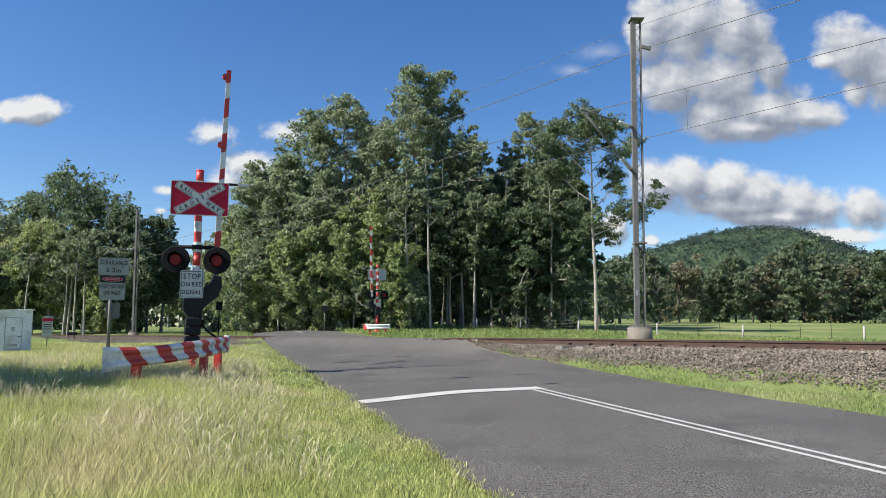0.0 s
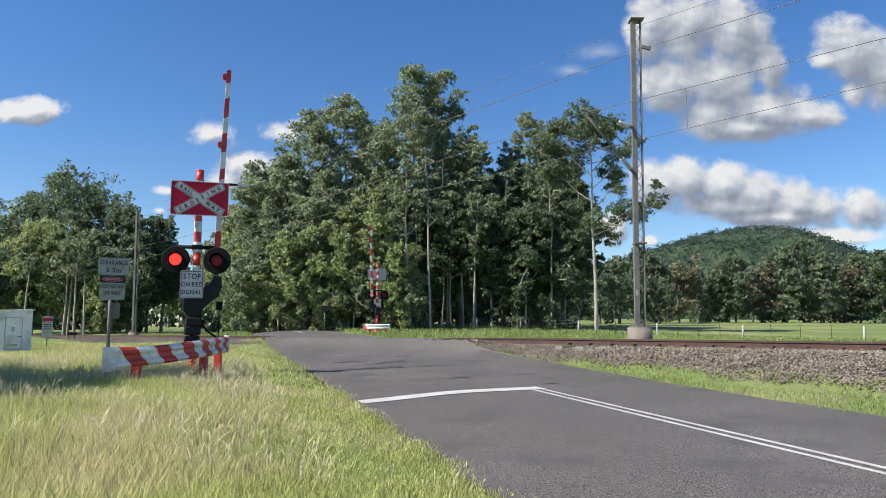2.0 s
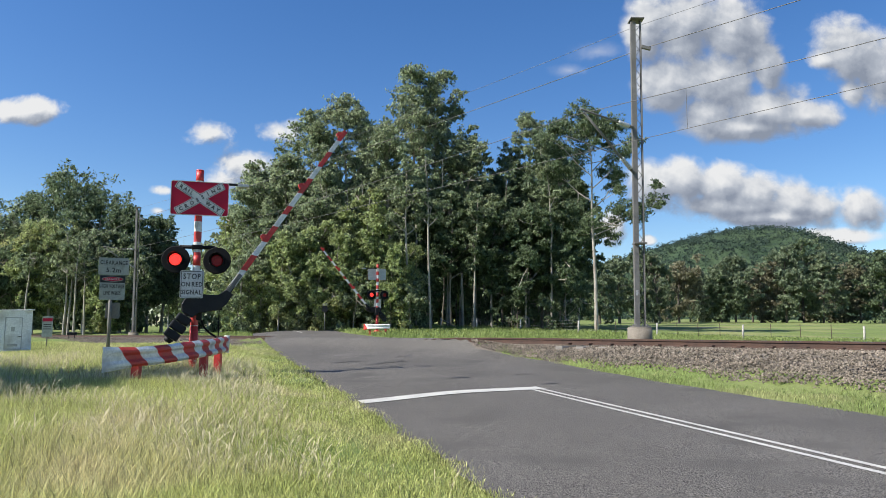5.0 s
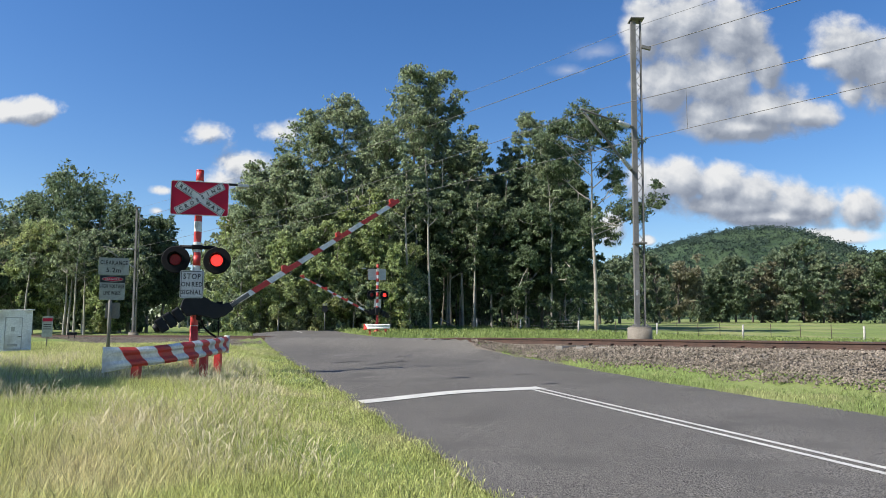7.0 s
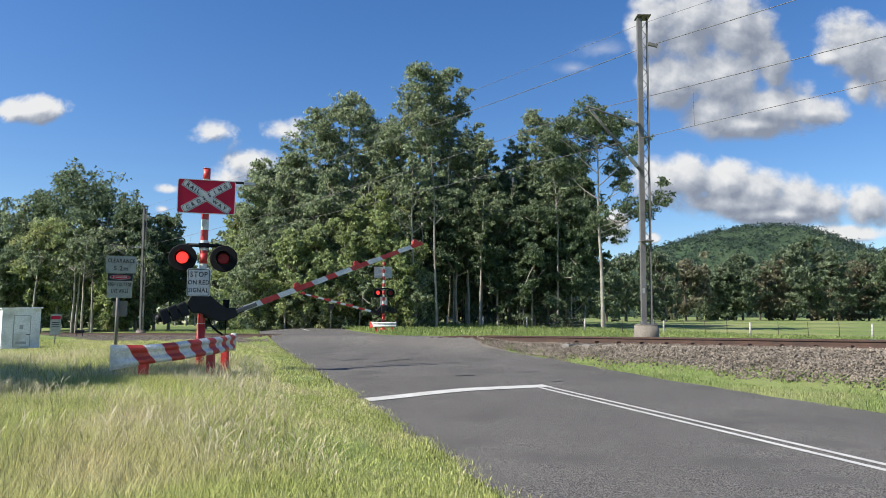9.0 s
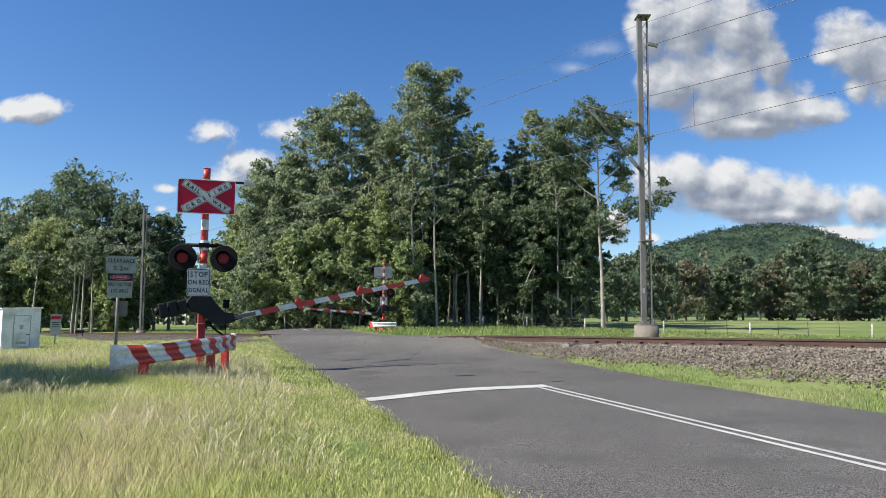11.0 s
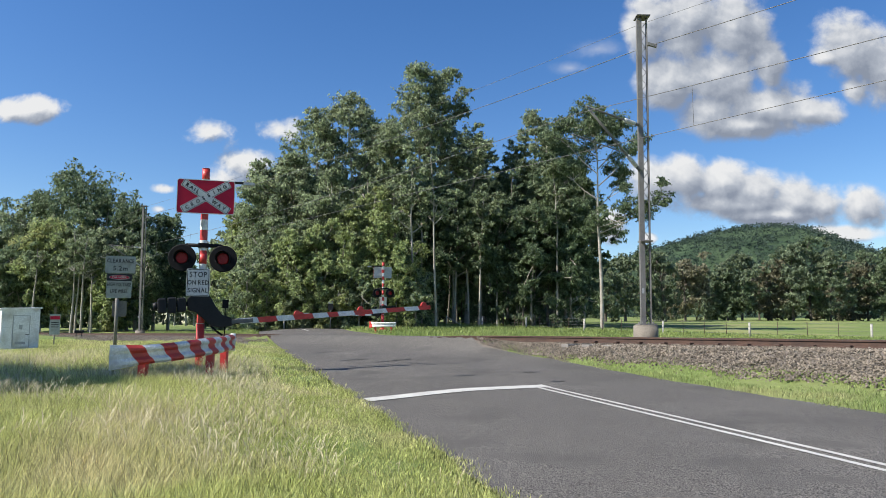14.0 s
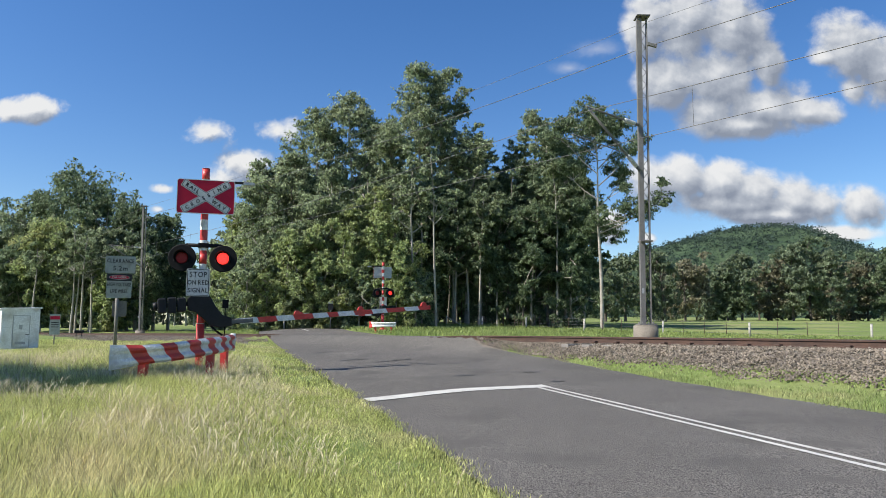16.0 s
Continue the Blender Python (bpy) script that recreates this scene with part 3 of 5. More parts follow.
def build_signal(m, label, side):
    """A flashing-light post with crossbuck board and boom gate. Local -y faces its traffic, +x goes across the road."""
    t = thing("level_crossing_signal", m, label, "crossing signal", "signals at the level crossing")
    stripes_post(t, 0.05, 4.37, 0.08, 0.225)
    part("post_sleeve", tube((0, 0, 0.05), (0, 0, 0.98), 0.086), M_red, t, "plain red foot of the post")
    part("post_cap", tube((0, 0, 4.37), (0, 0, 4.39), 0.083), M_red, t)
    bm = bmesh.new()
    add_tube(bm, (0, 0, 0.0), (0, 0, 0.12), 0.20, 0.19, 20)
    add_box(bm, (0, 0, 0.01), (0.55, 0.55, 0.06), 0.01)
    part("base_casting", bm, M_red, t)
    part("footing", box((0, 0, -0.07), (0.85, 0.7, 0.16), 0.02), M_charcoal, t, "dark low plinth under the post")
    # crossbuck board
    sign = part("sign_board", prism(rounded(1.27, 0.75, 0.05), -0.115, -0.10), M_crimson, t, "crimson board with a white rail crossing cross")
    sign.matrix_local = pose(0.02, 0, 3.74) @ Matrix.Diagonal((0.945, 1, 1, 1))
    part("sign_rim", ring_frame(1.27, 0.75, 0.05, 0.014, -0.119, -0.112), M_signwhite, sign)
    back = part("sign_back", prism(rounded(1.26, 0.74, 0.05), -0.0985, -0.092), M_greyback, sign, "bare grey aluminium back of the board")
    for z in (-0.2, 0.2):
        part("rail_bracket", box((0, -0.085, z), (1.1, 0.03, 0.05)), M_greyback, sign)
    ang = 31.0
    for sgn in (1, -1):
        for nm, w, h, yy, mt in (("cross_edge", 1.20, 0.175, -0.1205, M_signwhite), ("cross_border", 1.17, 0.150, -0.1225, M_letter), ("cross_arm", 1.145, 0.128, -0.1245, M_signwhite)):
            bm = bmesh.new()
            o = rounded(w, h, 0.012, 3)
            c, s_ = math.cos(radians(ang)), math.sin(radians(ang)) * sgn
            prism([(x * c - z * s_, x * s_ + z * c) for x, z in o], yy - (0.0006 if sgn > 0 else 0), yy + 0.0015, 0, bm)
            part(nm, bm, mt, sign)
    def on_sign(x, z, a):
        return pose(x, -0.127, z) @ pose(0, 0, 0, 90, 0, 0) @ pose(0, 0, 0, 0, 0, a)
    c, s_ = math.cos(radians(ang)), math.sin(radians(ang))
    # one stroke rises to the right, the other falls
    word = "CROSSING"
    for i, ch in enumerate(word):
        u = -0.47 + 0.94 * i / (len(word) - 1)
        lettering(ch, 0.115, M_letter, sign, on_sign(u * c, u * s_, ang), bold=0.005)
    for ch, u in zip("RAIL", (-0.47, -0.37, -0.29, -0.21)):
        lettering(ch, 0.115, M_letter, sign, on_sign(u * c, -u * s_, -ang), bold=0.005)
    for ch, u in zip("WAY", (0.22, 0.35, 0.47)):
        lettering(ch, 0.115, M_letter, sign, on_sign(u * c, -u * s_, -ang), bold=0.005)
    part("side_arm", box((0.52, 0.06, 4.12), (0.9, 0.05, 0.05), 0.008), M_charcoal, t, "grey steel side arm behind the board")
    part("detector_box", box((0.92, 0.06, 4.10), (0.24, 0.12, 0.07), 0.01), M_greyback, t)
    # crossarm and lamps
    bm = bmesh.new()
    add_tube(bm, (-0.36, -0.02, 2.68), (0.36, -0.02, 2.68), 0.04, seg=12)
    for x in (-0.36, 0.36):
        add_tube(bm, (x, -0.02, 2.70), (x, -0.02, 2.60), 0.05, seg=10)
    add_box(bm, (0, 0, 2.68), (0.22, 0.2, 0.1), 0.015)
    part("lamp_arm", bm, M_black, t, "black cast crossarm carrying the lamps")
    lits = []
    for back in ((0,) if side > 0 else (1,)):
        for x in (-0.42, 0.42):
            y = -0.16 if not back else 0.16
            lit = lamp_unit(t, x, y, 2.39, (0 if not back else 180) + (-7 if not back else 7), back)
            right = (x > 0) != bool(back)
            lits.append((lit, right))
    side = 1
    part("drum_band", tube((0, 0, 2.28), (0, 0, 2.5), 0.083), M_red, t)
    # STOP ON RED SIGNAL
    st = part("stop_sign", prism(rounded(0.47, 0.585, 0.03), -0.285, -0.275), M_signwhite, t, "white plate reading STOP ON RED SIGNAL")
    st.matrix_local = pose(-0.07, 0, 1.86)
    part("border", ring_frame(0.44, 0.555, 0.025, 0.012, -0.288, -0.284), M_letter, st)
    for txt, z, sz in (("STOP", 0.17, 0.165), ("ON RED", 0.0, 0.135), ("SIGNAL", -0.165, 0.135)):
        lettering(txt, sz, M_letter, st, pose(0, -0.289, z, 90, 0, 0), spacing=1.08, width=0.80, bold=0.003)
    part("clamp", box((0.07, -0.17, 0.2), (0.1, 0.22, 0.05)), M_greyback, st)
    # gate mechanism on the post
    bm = bmesh.new()
    add_box(bm, (-0.02, -0.02 * side, 1.43), (0.30, 0.28, 0.34), 0.05)
    add_box(bm, (0.05, 0.05 * side, 1.2), (0.2, 0.24, 0.2), 0.03)
    part("drive_case", bm, M_charcoal, t, "dark grey gate drive casing")
    bm = bmesh.new()
    pts = [(0.12, 0.12, 1.15), (0.2, 0.1, 0.95), (0.34, 0.06, 0.82), (0.46, 0.04, 0.74)]
    for a, b in zip(pts, pts[1:]):
        add_tube(bm, a, b, 0.022, seg=8)
    part("cable", bm, M_black, t, "black hanging cable")
    bm = bmesh.new()
    add_tube(bm, (0.50, 0.1, 0.6), (0.50, 0.1, 1.45), 0.012, seg=6)
    add_box(bm, (0.50, 0.1, 1.42), (0.13, 0.1, 0.19), 0.015)
    part("bell", bm, M_black, t, "small black warning bell box")
    # boom gate
    g = new("gate_pivot")
    bm = bmesh.new()
    e0, e1 = sorted((-0.26 * side, -0.09 * side))
    prism([(-0.24, 0.10), (-0.12, 0.20), (0.08, 0.21), (0.22, 0.13), (0.34, -0.12), (0.46, -0.30), (0.64, -0.36), (0.64, -0.54), (0.40, -0.56), (0.20, -0.50), (0.06, -0.34), (-0.08, -0.20), (-0.24, -0.14)], e0, e1, 0, bm)
    e0, e1 = sorted((-0.2 * side, 0.34 * side))
    prism([(0.52, -0.38), (0.64, -0.37), (0.64, -0.53), (0.52, -0.53)], e0, e1, 0, bm)
    e0, e1 = sorted((0.26 * side, 0.34 * side))
    prism([(0.50, -0.37), (0.86, -0.39), (0.86, -0.51), (0.50, -0.53)], e0, e1, 0, bm)
    bmesh.ops.remove_doubles(bm, verts=bm.verts[:], dist=1e-5)
    bmesh.ops.bevel(bm, geom=bm.edges[:], offset=0.012, segments=1, affect='EDGES')
    me = mesh_of(bm, "gate_arm", M_charcoal)
    bpy.data.objects.remove(g)
    arm = part("gate_arm", me, None, t, "boom gate arm on a dark cast elbow")
    for dx, hh in ((-0.36, 0.30), (-0.55, 0.33), (-0.74, 0.31)):
        part("counterweight", box((dx, -0.19 * side, -0.02), (0.175, 0.30, hh), 0.035), M_charcoal, arm, "dark cast counterweight block")
    part("weight_rod", tube((-0.86, -0.19 * side, -0.02), (-0.1, -0.18 * side, 0.0), 0.05), M_charcoal, arm)
    bm = bmesh.new()
    add_tube(bm, (-0.83, -0.19 * side, -0.02), (-0.92, -0.19 * side, -0.02), 0.10, 0.07, seg=14)
    part("end_bolt", bm, M_charcoal, arm)
    # tapered boom of striped lengths
    bounds = [0.72, 1.27, 1.68, 2.07, 2.515, 2.87, 3.11, 3.50, 3.94, 4.31, 4.77, 5.13, 5.44]
    for i, (a, b) in enumerate(zip(bounds, bounds[1:])):
        red = i % 2 == 1
        ha, hb = 0.068 - 0.0035 * a, 0.068 - 0.0035 * b
        bm = bmesh.new()
        sk = -0.025
        add_box(bm, (0, 0.30 * side, 0), (1, 0.045, 1), 0)
        for v in bm.verts:
            right, up = v.co.x > 0, v.co.z > 0
            h = hb if right else ha
            v.co.x = (b if right else a) + (sk if up else -sk) * (0 if (i == 0 and not right) or (b == 5.44 and right) else 1)
            v.co.z = -0.45 + (h if up else -h)
        part("boom_panel", bm, M_red if red else M_white, arm)
    part("boom_clamp", box((0.90, 0.26 * side, -0.45), (0.5, 0.03, 0.09), 0.01), M_galv, arm)
    for x in (2.15, 3.66, 5.27):
        bm = bmesh.new()
        zt = -0.45 + 0.068 - 0.0035 * x
        add_tube(bm, (x, 0.30 * side - 0.05, zt + 0.03), (x, 0.30 * side + 0.05, zt + 0.03), 0.06, seg=16)
        add_box(bm, (x, 0.30 * side, zt + 0.005), (0.16, 0.09, 0.03), 0.008)
        part("arm_lamp", bm, M_red, arm, "small red lamp on the boom")
    return t, arm, lits


def ring_frame(w, h, r, th, y0, y1):
    a, b = rounded(w, h, r), rounded(w - 2 * th, h - 2 * th, max(r - th, 0.004))
    bm = bmesh.new()
    va = [[bm.verts.new((x, y, z)) for x, z in pts] for pts in (a, b) for y in (y0, y1)]
    n = len(a)
    for i in range(n):
        j = (i + 1) % n
        bm.faces.new((va[0][i], va[0][j], va[2][j], va[2][i]))
        bm.faces.new((va[1][i], va[1][j], va[3][j], va[3][i]))
        bm.faces.new((va[0][i], va[0][j], va[1][j], va[1][i]))
        bm.faces.new((va[2][i], va[2][j], va[3][j], va[3][i]))
    bmesh.ops.recalc_face_normals(bm, faces=bm.faces[:])
    return bm


NEAR_AT, FAR_AT = (-5.34, 15.3, 0.31), (-4.25, 46.0, 1.08)
near_signal, near_arm, near_lits = build_signal(pose(*NEAR_AT, 0, 0, 17.2), "red and white banded post with crossbuck, red lamps and boom", 1)
far_signal, far_arm, far_lits = build_signal(pose(*FAR_AT, 0, 0, 197.2), "crossing signal seen from behind, grey board back, beyond the rails", -1)


# ---- guard rails ----
def guard_rail(striped, path, label, posts):
    t = thing("guard_rail", Matrix.Identity(4), label, "guard rail", "guard rails at the signals")
    prof = [(0.0, -0.155), (0.045, -0.115), (0.045, -0.075), (0.0, -0.03), (0.0, 0.03), (0.045, 0.075), (0.045, 0.115), (0.0, 0.155)]
    # resample the curve
    P = []
    pts = [Vector(p) for p in path]
    for i in range(len(pts) - 1):
        p0, p1, p2, p3 = pts[max(i - 1, 0)], pts[i], pts[i + 1], pts[min(i + 2, len(pts) - 1)]
        for k in range(64):
            u = k / 64
            P.append(0.5 * ((2 * p1) + (p2 - p0) * u + (2 * p0 - 5 * p1 + 4 * p2 - p3) * u * u + (3 * p1 - p0 - 3 * p2 + p3) * u ** 3))
    P.append(pts[-1])
    ln = [0.0]
    for a, b in zip(P, P[1:]):
        ln.append(ln[-1] + (b - a).length)
    bm = bmesh.new()
    rows = []
    total = ln[-1]

    def on_path(s):
        s = min(max(s, 0.0), total)
        j = min(max(int(np.searchsorted(ln, s)) - 1, 0), len(P) - 2)
        u = (s - ln[j]) / max(ln[j + 1] - ln[j], 1e-6)
        d = P[min(j + 2, len(P) - 1)] - P[max(j - 1, 0)]
        return P[j].lerp(P[j + 1], u), Vector((d.y, -d.x, 0)).normalized(), s
    count = 110
    P_ = [(-0.15 + (total + 0.3) * i / count) for i in range(count + 1)]
    for s0 in P_:
        both = []
        for k in (0, 0.006):
            col = []
            for y, z in prof:
                p, nrm, s = on_path(s0 - 0.75 * z)
                flare = max(0.0, 1 - s / 0.5)
                col.append(bm.verts.new(p + nrm * ((y * (1 - 0.7 * flare)) - k) + Vector((0, 0, z * (1.0 + 0.3 * flare)))))
            both.append(col)
        rows.append(both)
    for i in range(count):
        for k in (0, 1):
            for j in range(7):
                f = bm.faces.new((rows[i][k][j], rows[i + 1][k][j], rows[i + 1][k][j + 1], rows[i][k][j + 1]))
                s = P_[i] - 0.34
                if striped:
                    f.material_index = 2 if k else (1 if s < 0 else (0 if (s / 0.56) % 1.0 < 0.5 else 1))
                else:
                    f.material_index = 2 if k else (0 if P_[i] < 0.3 else 1)
        for j in (0, 7):
            bm.faces.new((rows[i][0][j], rows[i + 1][0][j], rows[i + 1][1][j], rows[i][1][j])).material_index = 1
    part("rail", bm, [M_red, M_white, M_galv], t, "corrugated steel rail with slanted red and white stripes")
    for (x, y, top) in posts:
        part("post", box((x, y, (top + lz(x, y) - 0.15) / 2), (0.13, 0.13, top - lz(x, y) + 0.15), 0.012), M_red, t)
    e = P[-1]
    part("end_cap", tube((e.x, e.y + 0.02, e.z - 0.17), (e.x, e.y + 0.02, e.z + 0.17), 0.05), M_white, t)
    return t


guard_rail(True, [(-5.28, 11.1, 0.745), (-4.95, 11.45, 0.775), (-4.62, 11.9, 0.81), (-4.38, 12.5, 0.86), (-4.28, 13.3, 0.89), (-4.3, 14.2, 0.93)],
           "red and white striped curved guard rail on red posts in grass",
           [(-4.98, 11.66, 0.80), (-4.37, 13.1, 0.93), (-4.38, 13.95, 0.95)])
guard_rail(False, [(-5.0, 45.0, 1.42), (-4.75, 44.7, 1.42), (-4.2, 44.5, 1.43), (-3.8, 44.5, 1.43), (-3.35, 44.6, 1.43)],
           "pale galvanised guard rail with a red striped end", [(-4.6, 44.8, 1.55), (-3.6, 44.7, 1.55)])


# ---- signs, cabinet, fence ----
def build_signs():
    x, y = -8.9, 19.0
    z = lz(x, y)
    t = thing("clearance_sign", pose(x, y, z, 0, 0, 27), "grey post with clearance and high voltage warning plates", "warning sign")
    part("post", tube((0, 0, -0.1), (0, 0, 2.2), 0.045), M_galv, t)

    def hz(py):
        return 1.2 + 19.0 * math.tan(radians(PITCH) + math.atan((441 - py) / 1254.7)) - z
    c = part("clearance_plate", prism(rounded(0.745, hz(457) - hz(487), 0.03), -0.075, -0.065), M_plate, t, "dull white plate reading CLEARANCE 5.2m")
    c.matrix_local = pose(0.04, 0, (hz(457) + hz(487)) / 2)
    lettering("CLEARANCE", 0.145, M_letter, c, pose(0, -0.078, 0.10, 90, 0, 0), spacing=1.1, width=0.72, bold=0.003)
    lettering("5.2m", 0.17, M_letter, c, pose(0, -0.078, -0.10, 90, 0, 0), spacing=1.05, bold=0.003)
    hgt = hz(488) - hz(531)
    d = part("danger_plate", prism(rounded(0.62, hgt, 0.02), -0.07, -0.06), M_plate, t, "dull white and black DANGER HIGH VOLTAGE LIVE WIRES plate")
    d.matrix_local = pose(0.03, 0, (hz(488) + hz(531)) / 2)
    top = hgt / 2
    part("black_band", box((0, -0.072, top - 0.10), (0.61, 0.004, 0.19)), M_letter, d)
    bm = bmesh.new()
    prism([(0.26 * math.cos(a * 0.2618), 0.065 * math.sin(a * 0.2618)) for a in range(24)], -0.078, -0.074, 0, bm)
    o = part("oval_rim", bm, M_plate, d)
    o.location = (0, 0, top - 0.10)
    bm = bmesh.new()
    prism([(0.245 * math.cos(a * 0.2618), 0.053 * math.sin(a * 0.2618)) for a in range(24)], -0.081, -0.077, 0, bm)
    o = part("oval", bm, M_crimson, d)
    o.location = (0, 0, top - 0.10)
    lettering("DANGER", 0.085, M_signwhite, d, pose(0, -0.083, top - 0.10, 90, 0, 0), spacing=1.05)
    lettering("HIGH VOLTAGE", 0.135, M_letter, d, pose(0, -0.073, top - 0.29, 90, 0, 0), width=0.54, bold=0.003)
    lettering("LIVE WIRES", 0.135, M_letter, d, pose(0, -0.073, top - 0.47, 90, 0, 0), width=0.54, bold=0.003)
    part("rear_plate", box((0.07, 0.06, hz(550)), (0.36, 0.012, 0.42), 0.01), M_galv, t)

    x, y = -18.3, 33.0
    z = lz(x, y)
    t = thing("trackside_sign", pose(x, y, z, 0, 0, 20), "small white trackside notice on a thin post", "notice sign")
    part("post", tube((0, 0, -0.1), (0, 0, 1.0), 0.03), M_galv, t)
    pl = part("plate", prism(rounded(0.44, 0.95, 0.02), -0.04, -0.03), M_plate, t)
    pl.matrix_local = pose(0, 0, 1.02)
    part("red_bar", box((0, -0.043, 0.3), (0.4, 0.004, 0.15)), M_crimson, pl)
    for zz in (0.08, -0.02, -0.12):
        part("text_bar", box((0, -0.043, zz), (0.32, 0.004, 0.035)), M_letter, pl)
    # back of a small warning sign beyond the crossing
    x, y = -8.3, 50.0
    z = lz(x, y)
    t = thing("roadside_sign", pose(x, y, z, 0, 0, 10), "small dark sign on a thin post before the trees", "road sign")
    part("post", tube((0, 0, -0.1), (0, 0, 1.7), 0.035), M_galv, t)
    part("plate", prism(rounded(0.36, 0.42, 0.03), -0.04, -0.03), M_charcoal, t).matrix_local = pose(0, 0, 1.55)
    part("top_plate", prism(rounded(0.34, 0.16, 0.03), -0.04, -0.03), M_greyback, t).matrix_local = pose(0, 0, 1.86)
    # low trackside boxes
    x, y = tp(46, -2.6)
    t = thing("track_box", pose(x, y, lz(x, y) + 0.05, 0, 0, 20), "small dark trackside junction box on short legs", "junction box")
    part("body", box((0, 0, 0.32), (0.6, 0.3, 0.2), 0.03), M_charcoal, t)
    for a in (-0.18, 0.18):
        part("leg", box((a, 0, 0.1), (0.06, 0.06, 0.3)), M_charcoal, t)


build_signs()


def build_cabinet():
    x, y = -16.0, 26.2
    z = lz(x, y) + 0.04
    t = thing("equipment_cabinet", pose(x, y, z, 0, 0, 48), "white painted steel railway equipment cabinet with closed door", "equipment cabinet")
    w, d, h = 1.27, 1.2, 1.50
    bm = bmesh.new()
    r = add_box(bm, (0, 0, h / 2), (w, d, h), 0.02)
    part("body", bm, M_hut, t)
    part("roof", box((0, 0, h + 0.015), (w + 0.1, d + 0.1, 0.05), 0.012, Matrix.Rotation(radians(-2), 4, 'Y')), M_hut, t)
    dr = part("door", box((0, 0, 0), (0.52, 0.03, 1.1), 0.008), M_hut, t)
    dr.matrix_local = pose(0.02, -d / 2 - 0.012, 0.68)
    bm = bmesh.new()
    for cx, cz, sx, sz in ((0, 0.565, 0.56, 0.02), (0, -0.565, 0.56, 0.02), (-0.275, 0, 0.02, 1.13), (0.275, 0, 0.02, 1.13)):
        add_box(bm, (cx, 0.008, cz), (sx, 0.03, sz))
    part("door_frame", bm, M_greyback, dr)
    part("handle", box((0.2, -0.03, -0.12), (0.12, 0.03, 0.025), 0.008), M_black, dr, "black lever handle")
    part("notice", box((-0.03, -0.018, 0.15), (0.12, 0.004, 0.16)), M_greyback, dr)
    part("vent", box((-0.02, -0.018, -0.42), (0.34, 0.01, 0.1)), M_greyback, dr)


build_cabinet()


def build_fence():
    t = thing("fence", Matrix.Identity(4), "wire stock fence with weathered timber posts beside the meadow", "fence", kind="structure")
    ends = [(780, 60), (843, 58), (920, 56), (1022, 52), (1160, 47.5), (1311, 44), (1524, 40), (1760, 36.5)]
    tops = []
    for px, D in ends:
        x, y = (px - 784) / 1255 * D, D
        z = lz(x, y)
        bm = bmesh.new()
        add_tube(bm, (x, y, z - 0.2), (x + 0.03, y, z + 0.86), 0.07, 0.06, 10)
        part("post", bm, M_post, t)
        tops.append(Vector((x, y, z)))
    a = tops[0]
    part("brace", tube(a + Vector((0.05, 0, 0.75)), a + Vector((1.3, -0.3, 0.05)), 0.05), M_post, t)
    for h in (0.2, 0.42, 0.64, 0.86):
        wire("fence_wire", [tuple(p + Vector((0, -0.09, h))) for p in tops], 0.006, "", 0.02, t)
    # thin pickets between
    for a, b in zip(tops, tops[1:]):
        for k in (0.25, 0.5, 0.75):
            p = a.lerp(b, k)
            p.z = lz(p.x, p.y)
            part("picket", tube(p - Vector((0, 0, 0.1)), p + Vector((0, 0, 0.92)), 0.018, seg=6), M_rust, t)


build_fence()


# ---- trees ----
def leaf_cloud(rng, centres, radii, per, size, droop=0.75, spray=20):
    """Slim leaves gathered in small hanging sprays, the sprays scattered through clumps and denser at their skin."""
    n = max(1, round(per / spray))
    c = np.repeat(centres, n, 0)
    r = np.repeat(radii, n, 0)
    d = rng.normal(size=c.shape)
    d[:, 2] += 0.35
    d /= np.linalg.norm(d, axis=1, keepdims=True)
    heart = c + d * rng.uniform(0.3, 1.15, (len(c), 1)) ** 0.6 * r
    tilt = d + rng.normal(size=c.shape) * 0.5
    k = len(c) * spray
    heart, tilt, r = (np.repeat(a, spray, 0) for a in (heart, tilt, r))
    p = heart + rng.normal(size=(k, 3)) * r * (0.20, 0.20, 0.15) + tilt * rng.uniform(-0.2, 0.25, (k, 1)) * r
    ax = rng.normal(size=(k, 3)) * 0.7
    ax[:, 2] -= droop
    ax += tilt * 0.3
    ax /= np.linalg.norm(ax, axis=1, keepdims=True)
    sd = np.cross(ax, rng.normal(size=(k, 3)))
    sd /= np.linalg.norm(sd, axis=1, keepdims=True) + 1e-9
    ln = size * rng.uniform(0.6, 1.4, (k, 1))
    w = ln * rng.uniform(0.20, 0.36, (k, 1))
    V = np.stack([p - ax * ln * 0.35 - sd * w, p - ax * ln * 0.35 + sd * w, p + ax * ln * 0.65], 1)
    F = np.arange(k * 3).reshape(k, 3)
    return V.reshape(-1, 3), F


def limb(V, F, pts, r0, r1, seg=7):
    pts = [np.asarray(p, float) for p in pts]
    n = len(pts)
    base = sum(len(v) for v in V)
    ring = []
    for i, p in enumerate(pts):
        d = pts[min(i + 1, n - 1)] - pts[max(i - 1, 0)]
        d = d / (np.linalg.norm(d) + 1e-9)
        u = np.cross(d, (0.3, 0.9, 0.1))
        u /= np.linalg.norm(u) + 1e-9
        w = np.cross(d, u)
        r = r0 + (r1 - r0) * i / (n - 1)
        a = np.arange(seg) * 2 * np.pi / seg
        ring.append(p + r * (np.cos(a)[:, None] * u + np.sin(a)[:, None] * w))
    V.append(np.concatenate(ring))
    for i in range(n - 1):
        for j in range(seg):
            a, b = base + i * seg + j, base + i * seg + (j + 1) % seg
            F.append((a, b, b + seg, a + seg))


